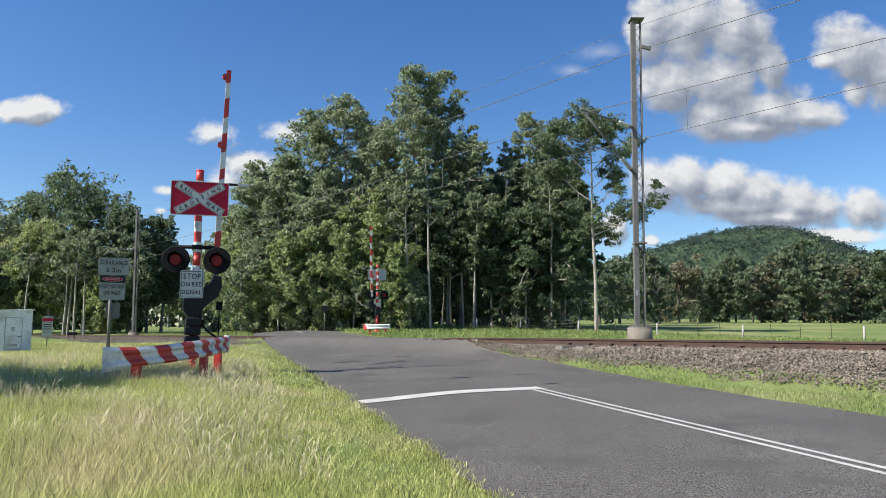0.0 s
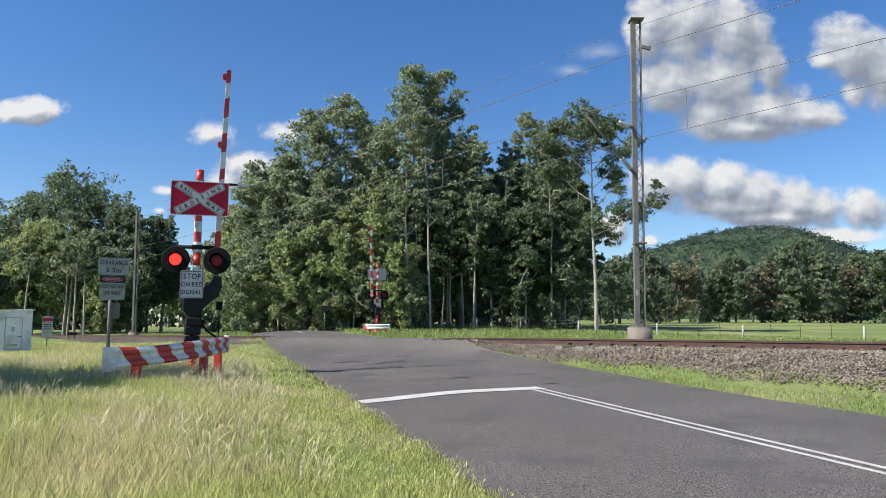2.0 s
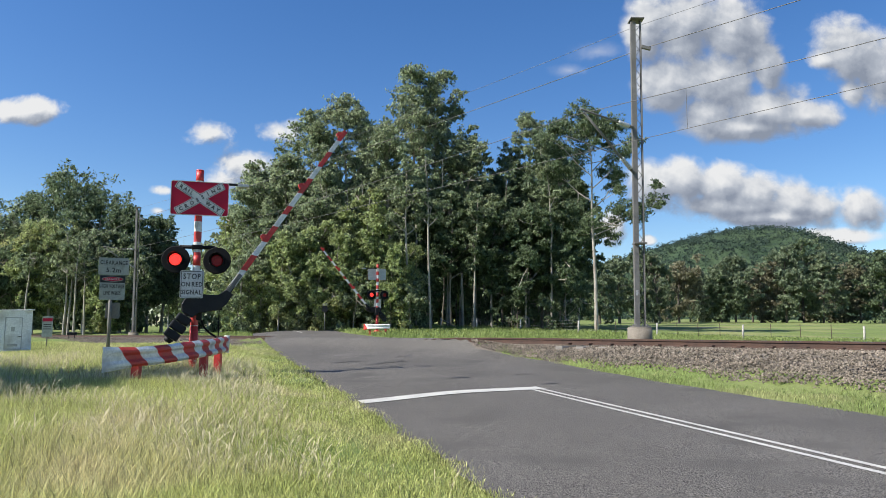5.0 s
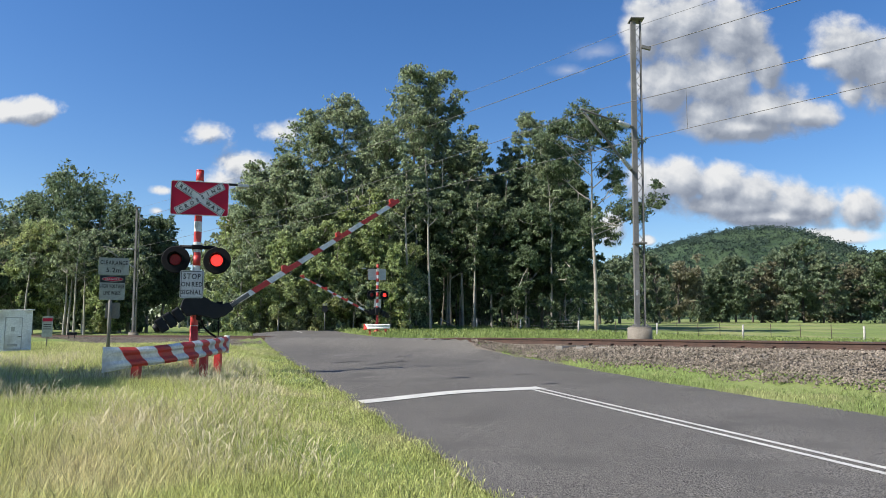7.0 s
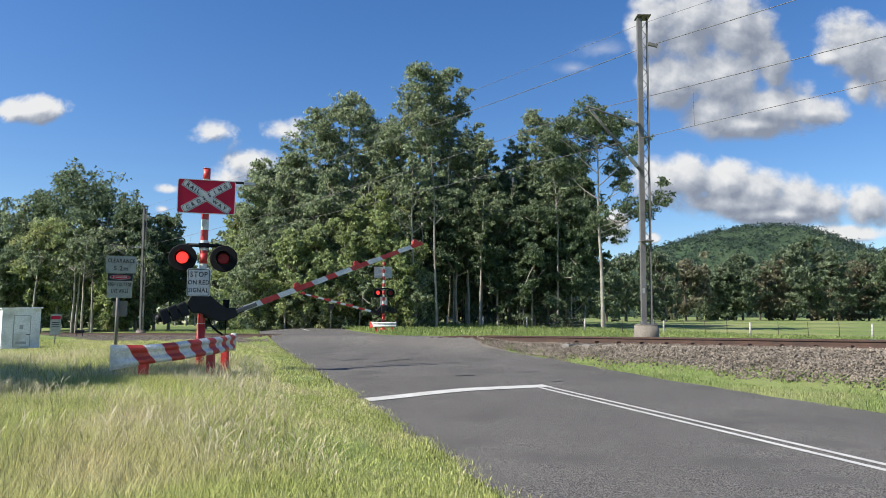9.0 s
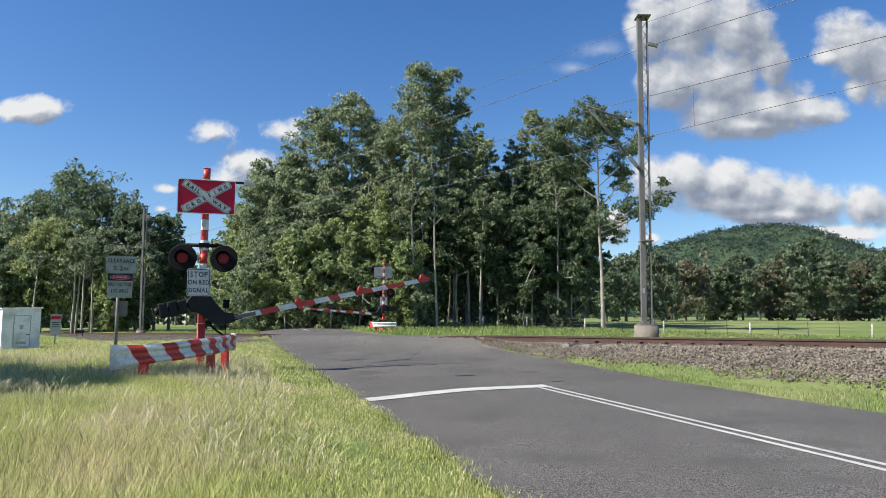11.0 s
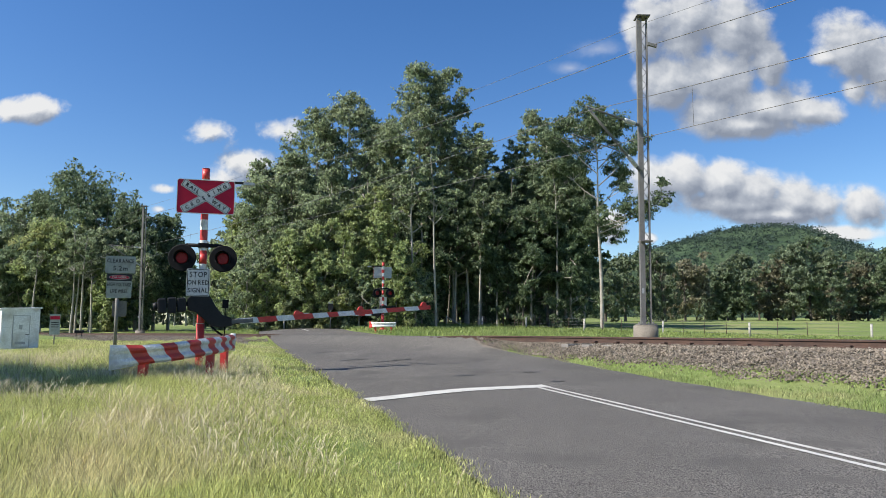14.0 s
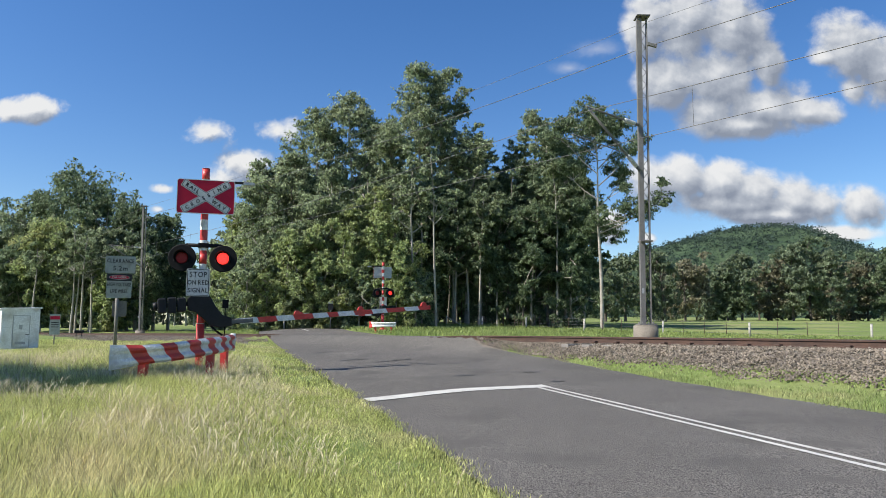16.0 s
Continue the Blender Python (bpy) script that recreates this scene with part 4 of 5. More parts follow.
def tree(x, y, height, spread, crown_from, seed, label, leaf=None, bark=None, clumps=70, per=235, size=0.205, lean=0.0, flat=0.8, limbs=9, trunk=0.2, group="gum trees behind the crossing", zbase=None, name="gum_tree", top_bias=0.0, tight=1.0):
    rng = np.random.default_rng(seed)
    z0 = lz(x, y) - 0.1 if zbase is None else zbase
    t = thing(name, pose(x, y, z0), label, "tree", group)
    V, F = [], []
    n = 9
    wob = np.cumsum(rng.normal(size=(n, 2)) * 0.012 * height, 0)
    line = [(wob[i, 0] * (i / n) + lean * height * (i / (n - 1)) ** 1.5, wob[i, 1] * (i / n), height * 0.93 * i / (n - 1)) for i in range(n)]
    line = np.array(line)
    limb(V, F, line, trunk, 0.03, 9)

    def along(z):
        return np.array([np.interp(z, line[:, 2], line[:, k]) for k in range(3)])
    cz0 = height * crown_from
    tips = []
    for i in range(limbs):
        zb = rng.uniform(max(cz0 * 0.75, height * 0.15), height * 0.8)
        a = i * 2.4 + rng.uniform(-0.5, 0.5)
        p0 = along(zb)
        reach = spread * rng.uniform(0.55, 0.95) * (1.1 - 0.5 * (zb / height))
        p3 = p0 + np.array((math.cos(a) * reach, math.sin(a) * reach, reach * rng.uniform(0.5, 1.2)))
        p1 = p0 + (p3 - p0) * 0.35 + np.array((0, 0, -0.05 * reach))
        p2 = p0 + (p3 - p0) * 0.7 + np.array((0, 0, 0.02 * reach))
        limb(V, F, [p0, p1, p2, p3], trunk * 0.5, 0.03, 5)
        tips.append(p3)
        for b in range(2):
            q = p2 + rng.normal(size=3) * reach * 0.3 + np.array((0, 0, 0.3))
            limb(V, F, [p2, (p2 + q) / 2 + rng.normal(size=3) * 0.1, q], 0.05, 0.015, 4)
            tips.append(q)
    part("trunk", fast_mesh("trunk", np.concatenate(V), np.array(F), bark or M_bark, smooth=True), None, t, "tall pale slender trunk with limbs")
    # clumps fill an uneven egg-shaped crown
    cs, rs = [], []
    for i in range(clumps):
        u = rng.uniform(0, 1) ** (1.0 - top_bias)
        z = cz0 + (height - cz0) * u
        prof = math.sin(math.pi * min(max(0.12 + 0.86 * u, 0), 1)) ** 0.7
        a = rng.uniform(0, 6.283)
        rr = spread * prof * rng.uniform(0.25, 1.0) ** 0.6 * (0.8 + 0.35 * math.sin(3 * a + seed))
        c = along(min(z, height * 0.92)) + np.array((math.cos(a) * rr, math.sin(a) * rr, 0))
        c[2] = z - 0.25
        cs.append(c)
        k = spread * rng.uniform(0.13, 0.27) * tight
        rs.append((k, k, k * flat))
    for p in tips:
        cs.append(p)
        k = spread * rng.uniform(0.13, 0.24) * tight
        rs.append((k, k, k * flat))
    lv, lf = leaf_cloud(rng, np.array(cs), np.array(rs), per, size)
    part("crown", fast_mesh("crown", lv, lf, leaf or M_leaf), None, t, "loose uneven crown of small drooping leaves")
    return t


def open_gum(x, y, height, branches, seed, label, trunk=0.17):
    """A gum with a bare pale trunk and a thin crown: branches as (start, side reach, depth reach, rise), in parts of the height."""
    rng = np.random.default_rng(seed)
    t = thing("gum_tree", pose(x, y, lz(x, y) - 0.1), label, "tree", "gum trees behind the crossing")
    V, F, cs, rs = [], [], [], []
    line = np.array([(0.008 * height * math.sin(i * 1.1) * i / 8 - 0.015 * height * (i / 8) ** 3, 0.01 * i, height * 0.9 * i / 8) for i in range(9)])
    limb(V, F, line, trunk, 0.035, 9)

    def clump(p, k):
        cs.append(p)
        rs.append((k, k, k * 0.75))
    for b0, bx, by, bz in branches:
        p0 = np.array([np.interp(b0 * height, line[:, 2], line[:, k]) for k in range(3)])
        p3 = p0 + np.array((bx, by, bz)) * height
        p1, p2 = p0 + (p3 - p0) * (0.4, 0.4, 0.28), p0 + (p3 - p0) * (0.75, 0.75, 0.62)
        limb(V, F, [p0, p1, p2, p3], trunk * 0.3, 0.015, 6)
        clump(p3, rng.uniform(0.45, 0.75))
        for q0 in (p1, p2, p2, p2, p3, p3):
            q = q0 + rng.normal(size=3) * (0.9, 0.9, 0.45) + (0, 0, 0.45)
            limb(V, F, [q0, (q0 + q) / 2 + rng.normal(size=3) * 0.1, q], 0.035, 0.01, 4)
            if q0 is not p1 or bz > 0.1:
                clump(q, rng.uniform(0.35, 0.7))
    clump(line[-1] + (0, 0, 0.5), 0.7)
    part("trunk", fast_mesh("trunk", np.concatenate(V), np.array(F), M_bark, smooth=True), None, t, "tall bare pale trunk with crooked limbs")
    lv, lf = leaf_cloud(rng, np.array(cs), np.array(rs) * 1.15, 380, 0.18)
    part("crown", fast_mesh("crown", lv, lf, M_leaf_d), None, t, "thin open crown of small leaf clumps")
    return t


def place(px, top, D, **kw):
    """Plan place and height of a tree from its bearing, the height of its tip on the skyline and its distance."""
    x = (px - 784) / 1255 * D
    z = 1.2 + D * math.tan(radians(PITCH) + math.atan((441 - top) / 1254.7))
    b = lz(x, D) - 0.1
    return x, D, z - b


def build_trees():
    tall = "tall gum tree with pale trunk and loose green crown"
    # bearing, tip, distance, spread, crown start, seed, leaves, more
    grove_west = [
        (728, 120, 62, 3.6, 0.42, 1, M_leaf, dict(clumps=87, top_bias=0.25)),
        (762, 132, 64, 3.2, 0.45, 2, M_leaf, dict(clumps=66, top_bias=0.2)),
        (612, 172, 62, 3.8, 0.25, 3, M_leaf, dict(clumps=92)),
        (655, 182, 66, 3.4, 0.35, 4, M_leaf, dict(clumps=75)),
        (548, 196, 61, 3.6, 0.18, 5, M_leaf, dict(clumps=92)),
        (500, 258, 58, 3.5, 0.12, 6, M_leaf, dict(clumps=87)),
        (455, 285, 60, 3.3, 0.10, 7, M_leaf, dict(clumps=81)),
        (422, 360, 62, 2.6, 0.08, 8, M_leaf_b, dict(clumps=58)),
    ]
    grove_centre = [
        (580, 300, 55, 3.0, 0.10, 9, M_leaf, dict(clumps=72)),
        (690, 215, 60, 3.0, 0.30, 10, M_leaf, dict(clumps=69)),
        (640, 330, 54, 2.6, 0.12, 11, M_leaf_b, dict(clumps=58)),
        (680, 432, 53, 2.3, 0.10, 12, M_leaf_b, dict(clumps=49)),
        (610, 440, 53, 2.4, 0.08, 13, M_leaf_b, dict(clumps=49)),
        (545, 400, 53, 2.6, 0.06, 14, M_leaf_b, dict(clumps=58)),
        (480, 400, 55, 2.6, 0.06, 15, M_leaf, dict(clumps=58)),
        (815, 242, 62, 3.2, 0.30, 16, M_leaf, dict(clumps=75)),
    ]
    # M_leaf_d from here on paints the shade of the grove's right side
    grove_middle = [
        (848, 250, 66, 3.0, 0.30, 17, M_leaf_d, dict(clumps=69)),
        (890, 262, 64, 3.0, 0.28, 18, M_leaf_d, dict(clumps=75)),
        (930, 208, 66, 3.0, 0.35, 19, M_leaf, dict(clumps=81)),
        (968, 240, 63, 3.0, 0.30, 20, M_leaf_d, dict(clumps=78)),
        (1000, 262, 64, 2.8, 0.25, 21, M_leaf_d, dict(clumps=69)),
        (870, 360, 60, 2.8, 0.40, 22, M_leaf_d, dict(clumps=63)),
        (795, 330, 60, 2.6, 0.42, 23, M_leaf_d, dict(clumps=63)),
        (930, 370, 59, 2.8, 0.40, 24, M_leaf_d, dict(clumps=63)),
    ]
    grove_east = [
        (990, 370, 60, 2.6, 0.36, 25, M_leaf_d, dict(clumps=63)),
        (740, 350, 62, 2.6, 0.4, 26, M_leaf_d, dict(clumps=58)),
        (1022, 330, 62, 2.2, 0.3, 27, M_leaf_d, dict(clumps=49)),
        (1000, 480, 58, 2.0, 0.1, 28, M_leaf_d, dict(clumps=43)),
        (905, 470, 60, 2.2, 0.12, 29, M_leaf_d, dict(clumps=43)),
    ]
    for px, top, D, spread, cf, seed, leaf, kw in grove_west + grove_centre + grove_middle + grove_east:
        x, y, h = place(px, top - (8 if px > 780 else -2), D)
        tree(x, y, h, spread * 1.12, cf * 0.9, seed, tall, leaf=leaf, trunk=0.0095 * h, **{**kw, "tight": 0.78, "clumps": int(kw["clumps"] * 1.35), "per": 200, "size": 0.225})
    x, y, h = place(1054, 208, 56)
    open_gum(x, y, h, [(0.80, -0.13, 0.05, 0.16), (0.82, -0.05, -0.05, 0.17), (0.84, 0.06, 0.03, 0.13), (0.72, -0.17, -0.02, 0.20), (0.74, 0.13, 0.04, 0.20), (0.66, 0.16, -0.03, 0.20),
                       (0.60, -0.14, 0.05, 0.16), (0.56, 0.13, 0.03, 0.17), (0.47, 0.17, 0.0, 0.07), (0.44, 0.29, -0.02, 0.17), (0.42, 0.06, 0.03, 0.03), (0.86, 0.0, 0.08, 0.1)], 31, "tall thin gum with bare pale trunk and open crown")
    # lower bushy growth before the trees
    for i, (px, top, D) in enumerate(((432, 430, 58), (455, 400, 60), (505, 385, 58), (530, 460, 54), (575, 395, 58), (625, 385, 59), (650, 470, 54), (705, 450, 57), (735, 470, 60), (590, 490, 53), (490, 480, 55), (835, 440, 63), (960, 450, 63))):
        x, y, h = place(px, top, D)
        # bushes deep in the grove get their shade from the darker leaf colour
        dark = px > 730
        tree(x, y, h, 2.6, 0.03, 180 + i, "bushy young tree with dense light green leaves" if not dark else "bushy young tree inside the grove, leaves darkened as shade", leaf=M_leaf_d if dark else M_leaf_b, clumps=44, per=150, limbs=6, trunk=0.07, flat=1.0)
    # sunlit scrub along the front of the grove
    for i, px in enumerate(range(428, 726, 33)):
        x, y, h = place(px, 448 + 40 * math.sin(i * 2.3), 51.5 + 0.8 * (i % 2))
        tree(x, y, h, 2.0, 0.03, 600 + i, "sunlit light green scrub before the grove", leaf=M_leaf_b if i % 3 else M_leaf, clumps=46, per=120, limbs=5, trunk=0.06, flat=1.0, tight=0.9)
    # slim pale trunks along the front of the grove
    for i, (px, top) in enumerate(((640, 300), (726, 250), (762, 262), (838, 330), (975, 290))):
        x, y, h = place(px, top, 52.3 if i in (1, 2) else 58)
        tree(x, y, h, 1.7, 0.66, 150 + i, "slender pale gum trunk with a thin crown", clumps=18, per=110, limbs=5, trunk=0.105)
    # dim trunks inside the grove, their leaves darkened for the shade there
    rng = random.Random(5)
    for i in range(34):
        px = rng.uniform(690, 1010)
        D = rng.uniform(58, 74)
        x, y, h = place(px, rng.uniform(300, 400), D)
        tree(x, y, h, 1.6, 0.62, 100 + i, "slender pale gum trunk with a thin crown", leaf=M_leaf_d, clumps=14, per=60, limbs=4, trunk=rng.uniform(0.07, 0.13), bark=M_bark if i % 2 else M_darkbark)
    # wall of wood behind the grove, its right part in the shade-darkened leaves
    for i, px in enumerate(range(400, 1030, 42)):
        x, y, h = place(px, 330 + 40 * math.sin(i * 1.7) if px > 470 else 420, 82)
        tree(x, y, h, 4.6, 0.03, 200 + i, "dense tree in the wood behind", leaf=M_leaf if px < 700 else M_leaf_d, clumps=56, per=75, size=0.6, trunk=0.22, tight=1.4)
    for i, px in enumerate(range(-90, 240, 48)):
        x, y, h = place(px, 440 + 25 * math.sin(i * 2.1), 112)
        tree(x, y, h, 5.5, 0.02, 230 + i, "dense dark tree in the wood behind", leaf=M_leaf_d, clumps=56, per=70, size=0.75, trunk=0.22, tight=1.4)
    # low wood far across the fields
    for i, px in enumerate(range(190, 1070, 30)):
        x, y, h = place(px, 512 + 9 * math.sin(i * 1.9), 215)
        tree(x, y, h, 5.5, 0.02, 500 + i, "far dark tree beyond the fields", leaf=M_leaf_far, bark=M_darkbark, clumps=30, per=60, size=0.9, trunk=0.25, tight=1.3, group="distant trees")
    # wood at the left
    left = [(120, 300, 84, 5.2, 0.2, 50), (60, 352, 86, 4.6, 0.2, 51), (170, 335, 82, 4.6, 0.2, 52), (10, 368, 84, 4.6, 0.2, 53), (215, 372, 80, 4.2, 0.15, 54), (262, 390, 82, 3.8, 0.3, 55),
            (288, 420, 84, 3.0, 0.35, 56), (-50, 360, 84, 5, 0.2, 57), (90, 400, 78, 3.6, 0.25, 58), (150, 420, 77, 3.4, 0.3, 59), (230, 440, 76, 3.0, 0.1, 60), (30, 430, 78, 3.4, 0.1, 61), (190, 470, 74, 2.2, 0.08, 62), (-20, 450, 76, 3.4, 0.1, 63)]
    for px, top, D, spread, cf, seed in left:
        x, y, h = place(px, top, D)
        tree(x, y, h + 0.2, spread * (1.15 if px < 180 else 0.95), cf, seed, "broad gum tree at the edge of the wood", leaf=M_leaf_b if seed in (58, 62) else M_leaf if seed in (53, 59) else M_leaf_d, clumps=120 if px > 40 else 70, per=130, size=0.33, trunk=0.2, tight=1.05)
    for i, (px, top) in enumerate(((44, 430), (116, 400), (124, 420), (134, 410), (152, 430), (240, 450))):
        x, y, h = place(px, top, 72 + i % 3)
        tree(x, y, h, 1.8, 0.68, 170 + i, "slender pale gum trunk with a thin crown", clumps=16, per=100, limbs=5, trunk=0.13)
    # gap between the woods, farther off
    for i, (px, top) in enumerate(((300, 490), (335, 505), (370, 480), (400, 440), (320, 470))):
        x, y, h = place(px, top, 165)
        tree(x, y, h, 4.5, 0.3, 300 + i, "distant gum tree across the meadow", clumps=40, per=80, size=0.55, group="distant trees")
    # treeline across the meadow
    far = [(1095, 455, 110), (1130, 440, 118), (1165, 450, 112), (1200, 470, 130), (1235, 480, 150), (1275, 478, 150), (1300, 455, 150), (1345, 472, 155), (1390, 440, 150), (1420, 432, 152), (1455, 450, 150), (1490, 470, 158), (1520, 455, 160), (1560, 445, 150), (1600, 440, 150), (1650, 430, 150), (1060, 470, 105), (1255, 500, 165), (1330, 500, 170), (1475, 480, 170), (1180, 490, 140), (1220, 505, 170), (1370, 495, 172), (1430, 490, 172), (1545, 490, 172)]
    for i, (px, top, D) in enumerate(far):
        x, y, h = place(px, top, D)
        tree(x, y, h, 5.2 if D > 125 else 3.4, 0.06 if i % 3 else 0.2, 400 + i, "distant rounded tree along the edge of the meadow", leaf=(M_leaf_far, M_leaf_d, M_leaf_far, M_leaf_dry)[i % 4], bark=M_darkbark, clumps=64, per=100, size=0.52 if D > 125 else 0.40, tight=0.98, trunk=0.25, group="distant trees")
    # tree out of view whose shade falls on the verge
    tree(-14.6, 9.2, 8.2, 3.4, 0.36, 77, "gum tree shading the grass verge", clumps=90, per=150, size=0.4, trunk=0.2)


build_trees()


# ---- wooded hill ----
def build_hill():
    D = 900.0
    xs = np.linspace(60, 900, 120)
    sky_px = np.array([1000, 1080, 1150, 1230, 1300, 1350, 1385, 1420, 1470, 1530, 1600, 1750, 1900])
    sky_y = np.array([475, 460, 436, 415, 403, 399, 401, 413, 430, 452, 470, 500, 520])
    rng = np.random.default_rng(9)
    U, W = np.meshgrid(xs, np.linspace(0, 1, 50))
    px = 784 + 1255 * U / D
    top = 1.2 + D * np.tan(np.radians(PITCH) + np.arctan((441 - np.interp(px, sky_px, sky_y)) / 1254.7))
    ridge = np.sin(math.pi * np.clip(W, 0, 1) * 0.5)
    Z = 2 + (top - 9 - 2) * ridge ** 0.9
    Y = 560 + (D - 560) * W
    X = U * (Y / D) ** 0.6
    Z += 5 * np.sin(U * 0.05 + 3 * W) * np.sin(W * 9) * (1 - W)
    Z += rng.uniform(-2.2, 2.2, Z.shape)
    n = U.shape[1]
    i = np.arange((U.shape[0] - 1) * (n - 1))
    a = (i // (n - 1)) * n + i % (n - 1)
    base_v = np.stack([X, Y, Z], -1).reshape(-1, 3)
    hill = tagged(new("hill", fast_mesh("hill", base_v, np.stack([a, a + 1, a + n + 1, a + n], 1), M_hill, smooth=True)), "distant rounded hill covered in dark green bush", "hill", kind="structure")
    # tree crowns over the slope
    k = 12000
    j = rng.integers(0, len(base_v), k)
    C = base_v[j] + rng.normal(size=(k, 3)) * (4, 4, 1.0)
    r = rng.uniform(2.4, 5.2, (k, 1)) * np.array((1, 1, 0.95))
    lv, lf = leaf_cloud(rng, C, r, 15, 1.8, 0.2, 5)
    st = part("hill_trees", fast_mesh("hill_trees", lv, lf, M_bush), None, hill, "dense bush on the hill")
    tagged(st, kind="stuff")


build_hill()


# ---- clouds ----
def cloud_mat(name, blobs, seed, bright=0.92, scale=0.004, soft=0.42, thresh=0.0, rough=1.0):
    """Vapour whose density is a sum of soft billows and noise; it is lighter on the side that faces the sun."""
    m = bpy.data.materials.new(name)
    m.use_nodes = True
    n, l = m.node_tree.nodes, m.node_tree.links
    n.remove(n["Principled BSDF"])
    tc = n.new("ShaderNodeTexCoord")

    def math_node(op, a, b=None, c=None):
        x = n.new("ShaderNodeMath")
        x.operation = op
        for s, v in zip(x.inputs, (a, b, c)):
            if v is None:
                continue
            if isinstance(v, (int, float)):
                s.default_value = v
            else:
                l.new(v, s)
        return x.outputs[0]

    def noise_of(vec, sc, det, off, power=0.55):
        mp = n.new("ShaderNodeMapping")
        mp.inputs["Location"].default_value = (off, seed * 733.0, seed * 311.0)
        l.new(vec, mp.inputs[0])
        t = n.new("ShaderNodeTexNoise")
        t.inputs["Scale"].default_value, t.inputs["Detail"].default_value, t.inputs["Roughness"].default_value = sc, det, power
        t.inputs["Distortion"].default_value = 0.25
        l.new(mp.outputs[0], t.inputs["Vector"])
        return t.outputs[0]

    def density(dx, dz, det):
        mp = n.new("ShaderNodeMapping")
        mp.inputs["Location"].default_value = (dx, dz, 0)
        l.new(tc.outputs["Object"], mp.inputs[0])
        sep = n.new("ShaderNodeSeparateXYZ")
        l.new(mp.outputs[0], sep.inputs[0])
        f = None

        def far_of(cx, cz, rx, rz):
            a = math_node('DIVIDE', math_node('SUBTRACT', sep.outputs[0], cx), rx)
            b = math_node('DIVIDE', math_node('SUBTRACT', sep.outputs[1], cz), rz)
            return math_node('SQRT', math_node('ADD', math_node('MULTIPLY', a, a), math_node('MULTIPLY', b, b)))
        for blob in blobs:
            d = math_node('SUBTRACT', 1.0, far_of(*blob))
            f = d if f is None else math_node('SMOOTH_MAX', f, d, 0.3)
        for sc, amp, off in ((scale, 1.9, 0.0), (scale * 3.1, 0.95, 1100.0)):
            f = math_node('ADD', f, math_node('MULTIPLY', math_node('SUBTRACT', noise_of(mp.outputs[0], sc, det, off), 0.5), amp * rough))
        return f
    body = density(0, 0, 9.0)
    near = density(-14, 26, 5.0)
    far = density(-50, 95, 3.0)
    al = n.new("ShaderNodeMapRange")
    al.interpolation_type = 'SMOOTHSTEP'
    al.inputs[1].default_value, al.inputs[2].default_value = thresh - soft * 0.35, thresh + soft
    l.new(body, al.inputs[0])
    lit = math_node('ADD', math_node('MULTIPLY', math_node('SUBTRACT', body, near), 0.62), math_node('MULTIPLY', math_node('SUBTRACT', body, far), 0.55))
    lit = math_node('ADD', math_node('SUBTRACT', lit, math_node('MULTIPLY', math_node('MAXIMUM', body, 0.0), 0.24)), 0.50)
    cr = n.new("ShaderNodeValToRGB")
    ramp = cr.color_ramp
    ramp.elements[0].position, ramp.elements[0].color = 0.12, (0.165 * bright, 0.19 * bright, 0.24 * bright, 1)
    ramp.elements[1].position, ramp.elements[1].color = 1.0, (0.52 * bright, 0.525 * bright, 0.53 * bright, 1)
    e = ramp.elements.new(0.5)
    e.color = (0.285 * bright, 0.31 * bright, 0.355 * bright, 1)
    e = ramp.elements.new(0.75)
    e.color = (0.42 * bright, 0.435 * bright, 0.46 * bright, 1)
    l.new(lit, cr.inputs[0])
    em = n.new("ShaderNodeEmission")
    l.new(cr.outputs[0], em.inputs[0])
    tr = n.new("ShaderNodeBsdfTransparent")
    ms = n.new("ShaderNodeMixShader")
    l.new(al.outputs[0], ms.inputs[0])
    l.new(tr.outputs[0], ms.inputs[1])
    l.new(em.outputs[0], ms.inputs[2])
    l.new(ms.outputs[0], n["Material Output"].inputs[0])
    return m


SKY_D = 3000.0
clouds = []


def sky_xz(px, py):
    a = radians(PITCH) + math.atan((441 - py) / 1254.7)
    depth = math.cos(radians(PITCH)) - (441 - py) / 1254.7 * math.sin(radians(PITCH))
    return SKY_D * (px - 784) / 1254.7 / depth, 1.2 + SKY_D * math.tan(a)


def cloud(blobs, seed, label, depth=0.0, **kw):
    """Blobs as bearings on the sky: x, y, half width, half height."""
    k = SKY_D / 1254.7
    pts = [(*sky_xz(px, py), w * k, h * k) for px, py, w, h in blobs]
    cx = sum(p[0] for p in pts) / len(pts)
    cz = sum(p[1] for p in pts) / len(pts)
    local = [(x - cx, z - cz, w, h) for x, z, w, h in pts]
    x0, x1 = min(p[0] - 2.2 * p[2] for p in local), max(p[0] + 2.2 * p[2] for p in local)
    z0, z1 = min(p[1] - 2.2 * p[3] for p in local), max(p[1] + 2.2 * p[3] for p in local)
    me = fast_mesh("backdrop_cloud", np.array([(x0, z0, 0), (x1, z0, 0), (x1, z1, 0), (x0, z1, 0)]), np.array([[0, 1, 2, 3]]), cloud_mat("cloud_vapour", local, seed, **kw))
    ob = tagged(new("backdrop_cloud", me), label, "cloud", "clouds", "structure")
    ob.matrix_world = pose(cx, SKY_D + depth, cz, 90, 0, 0)
    ob.visible_shadow = False
    clouds.append((ob, cx, SKY_D + depth, cz))


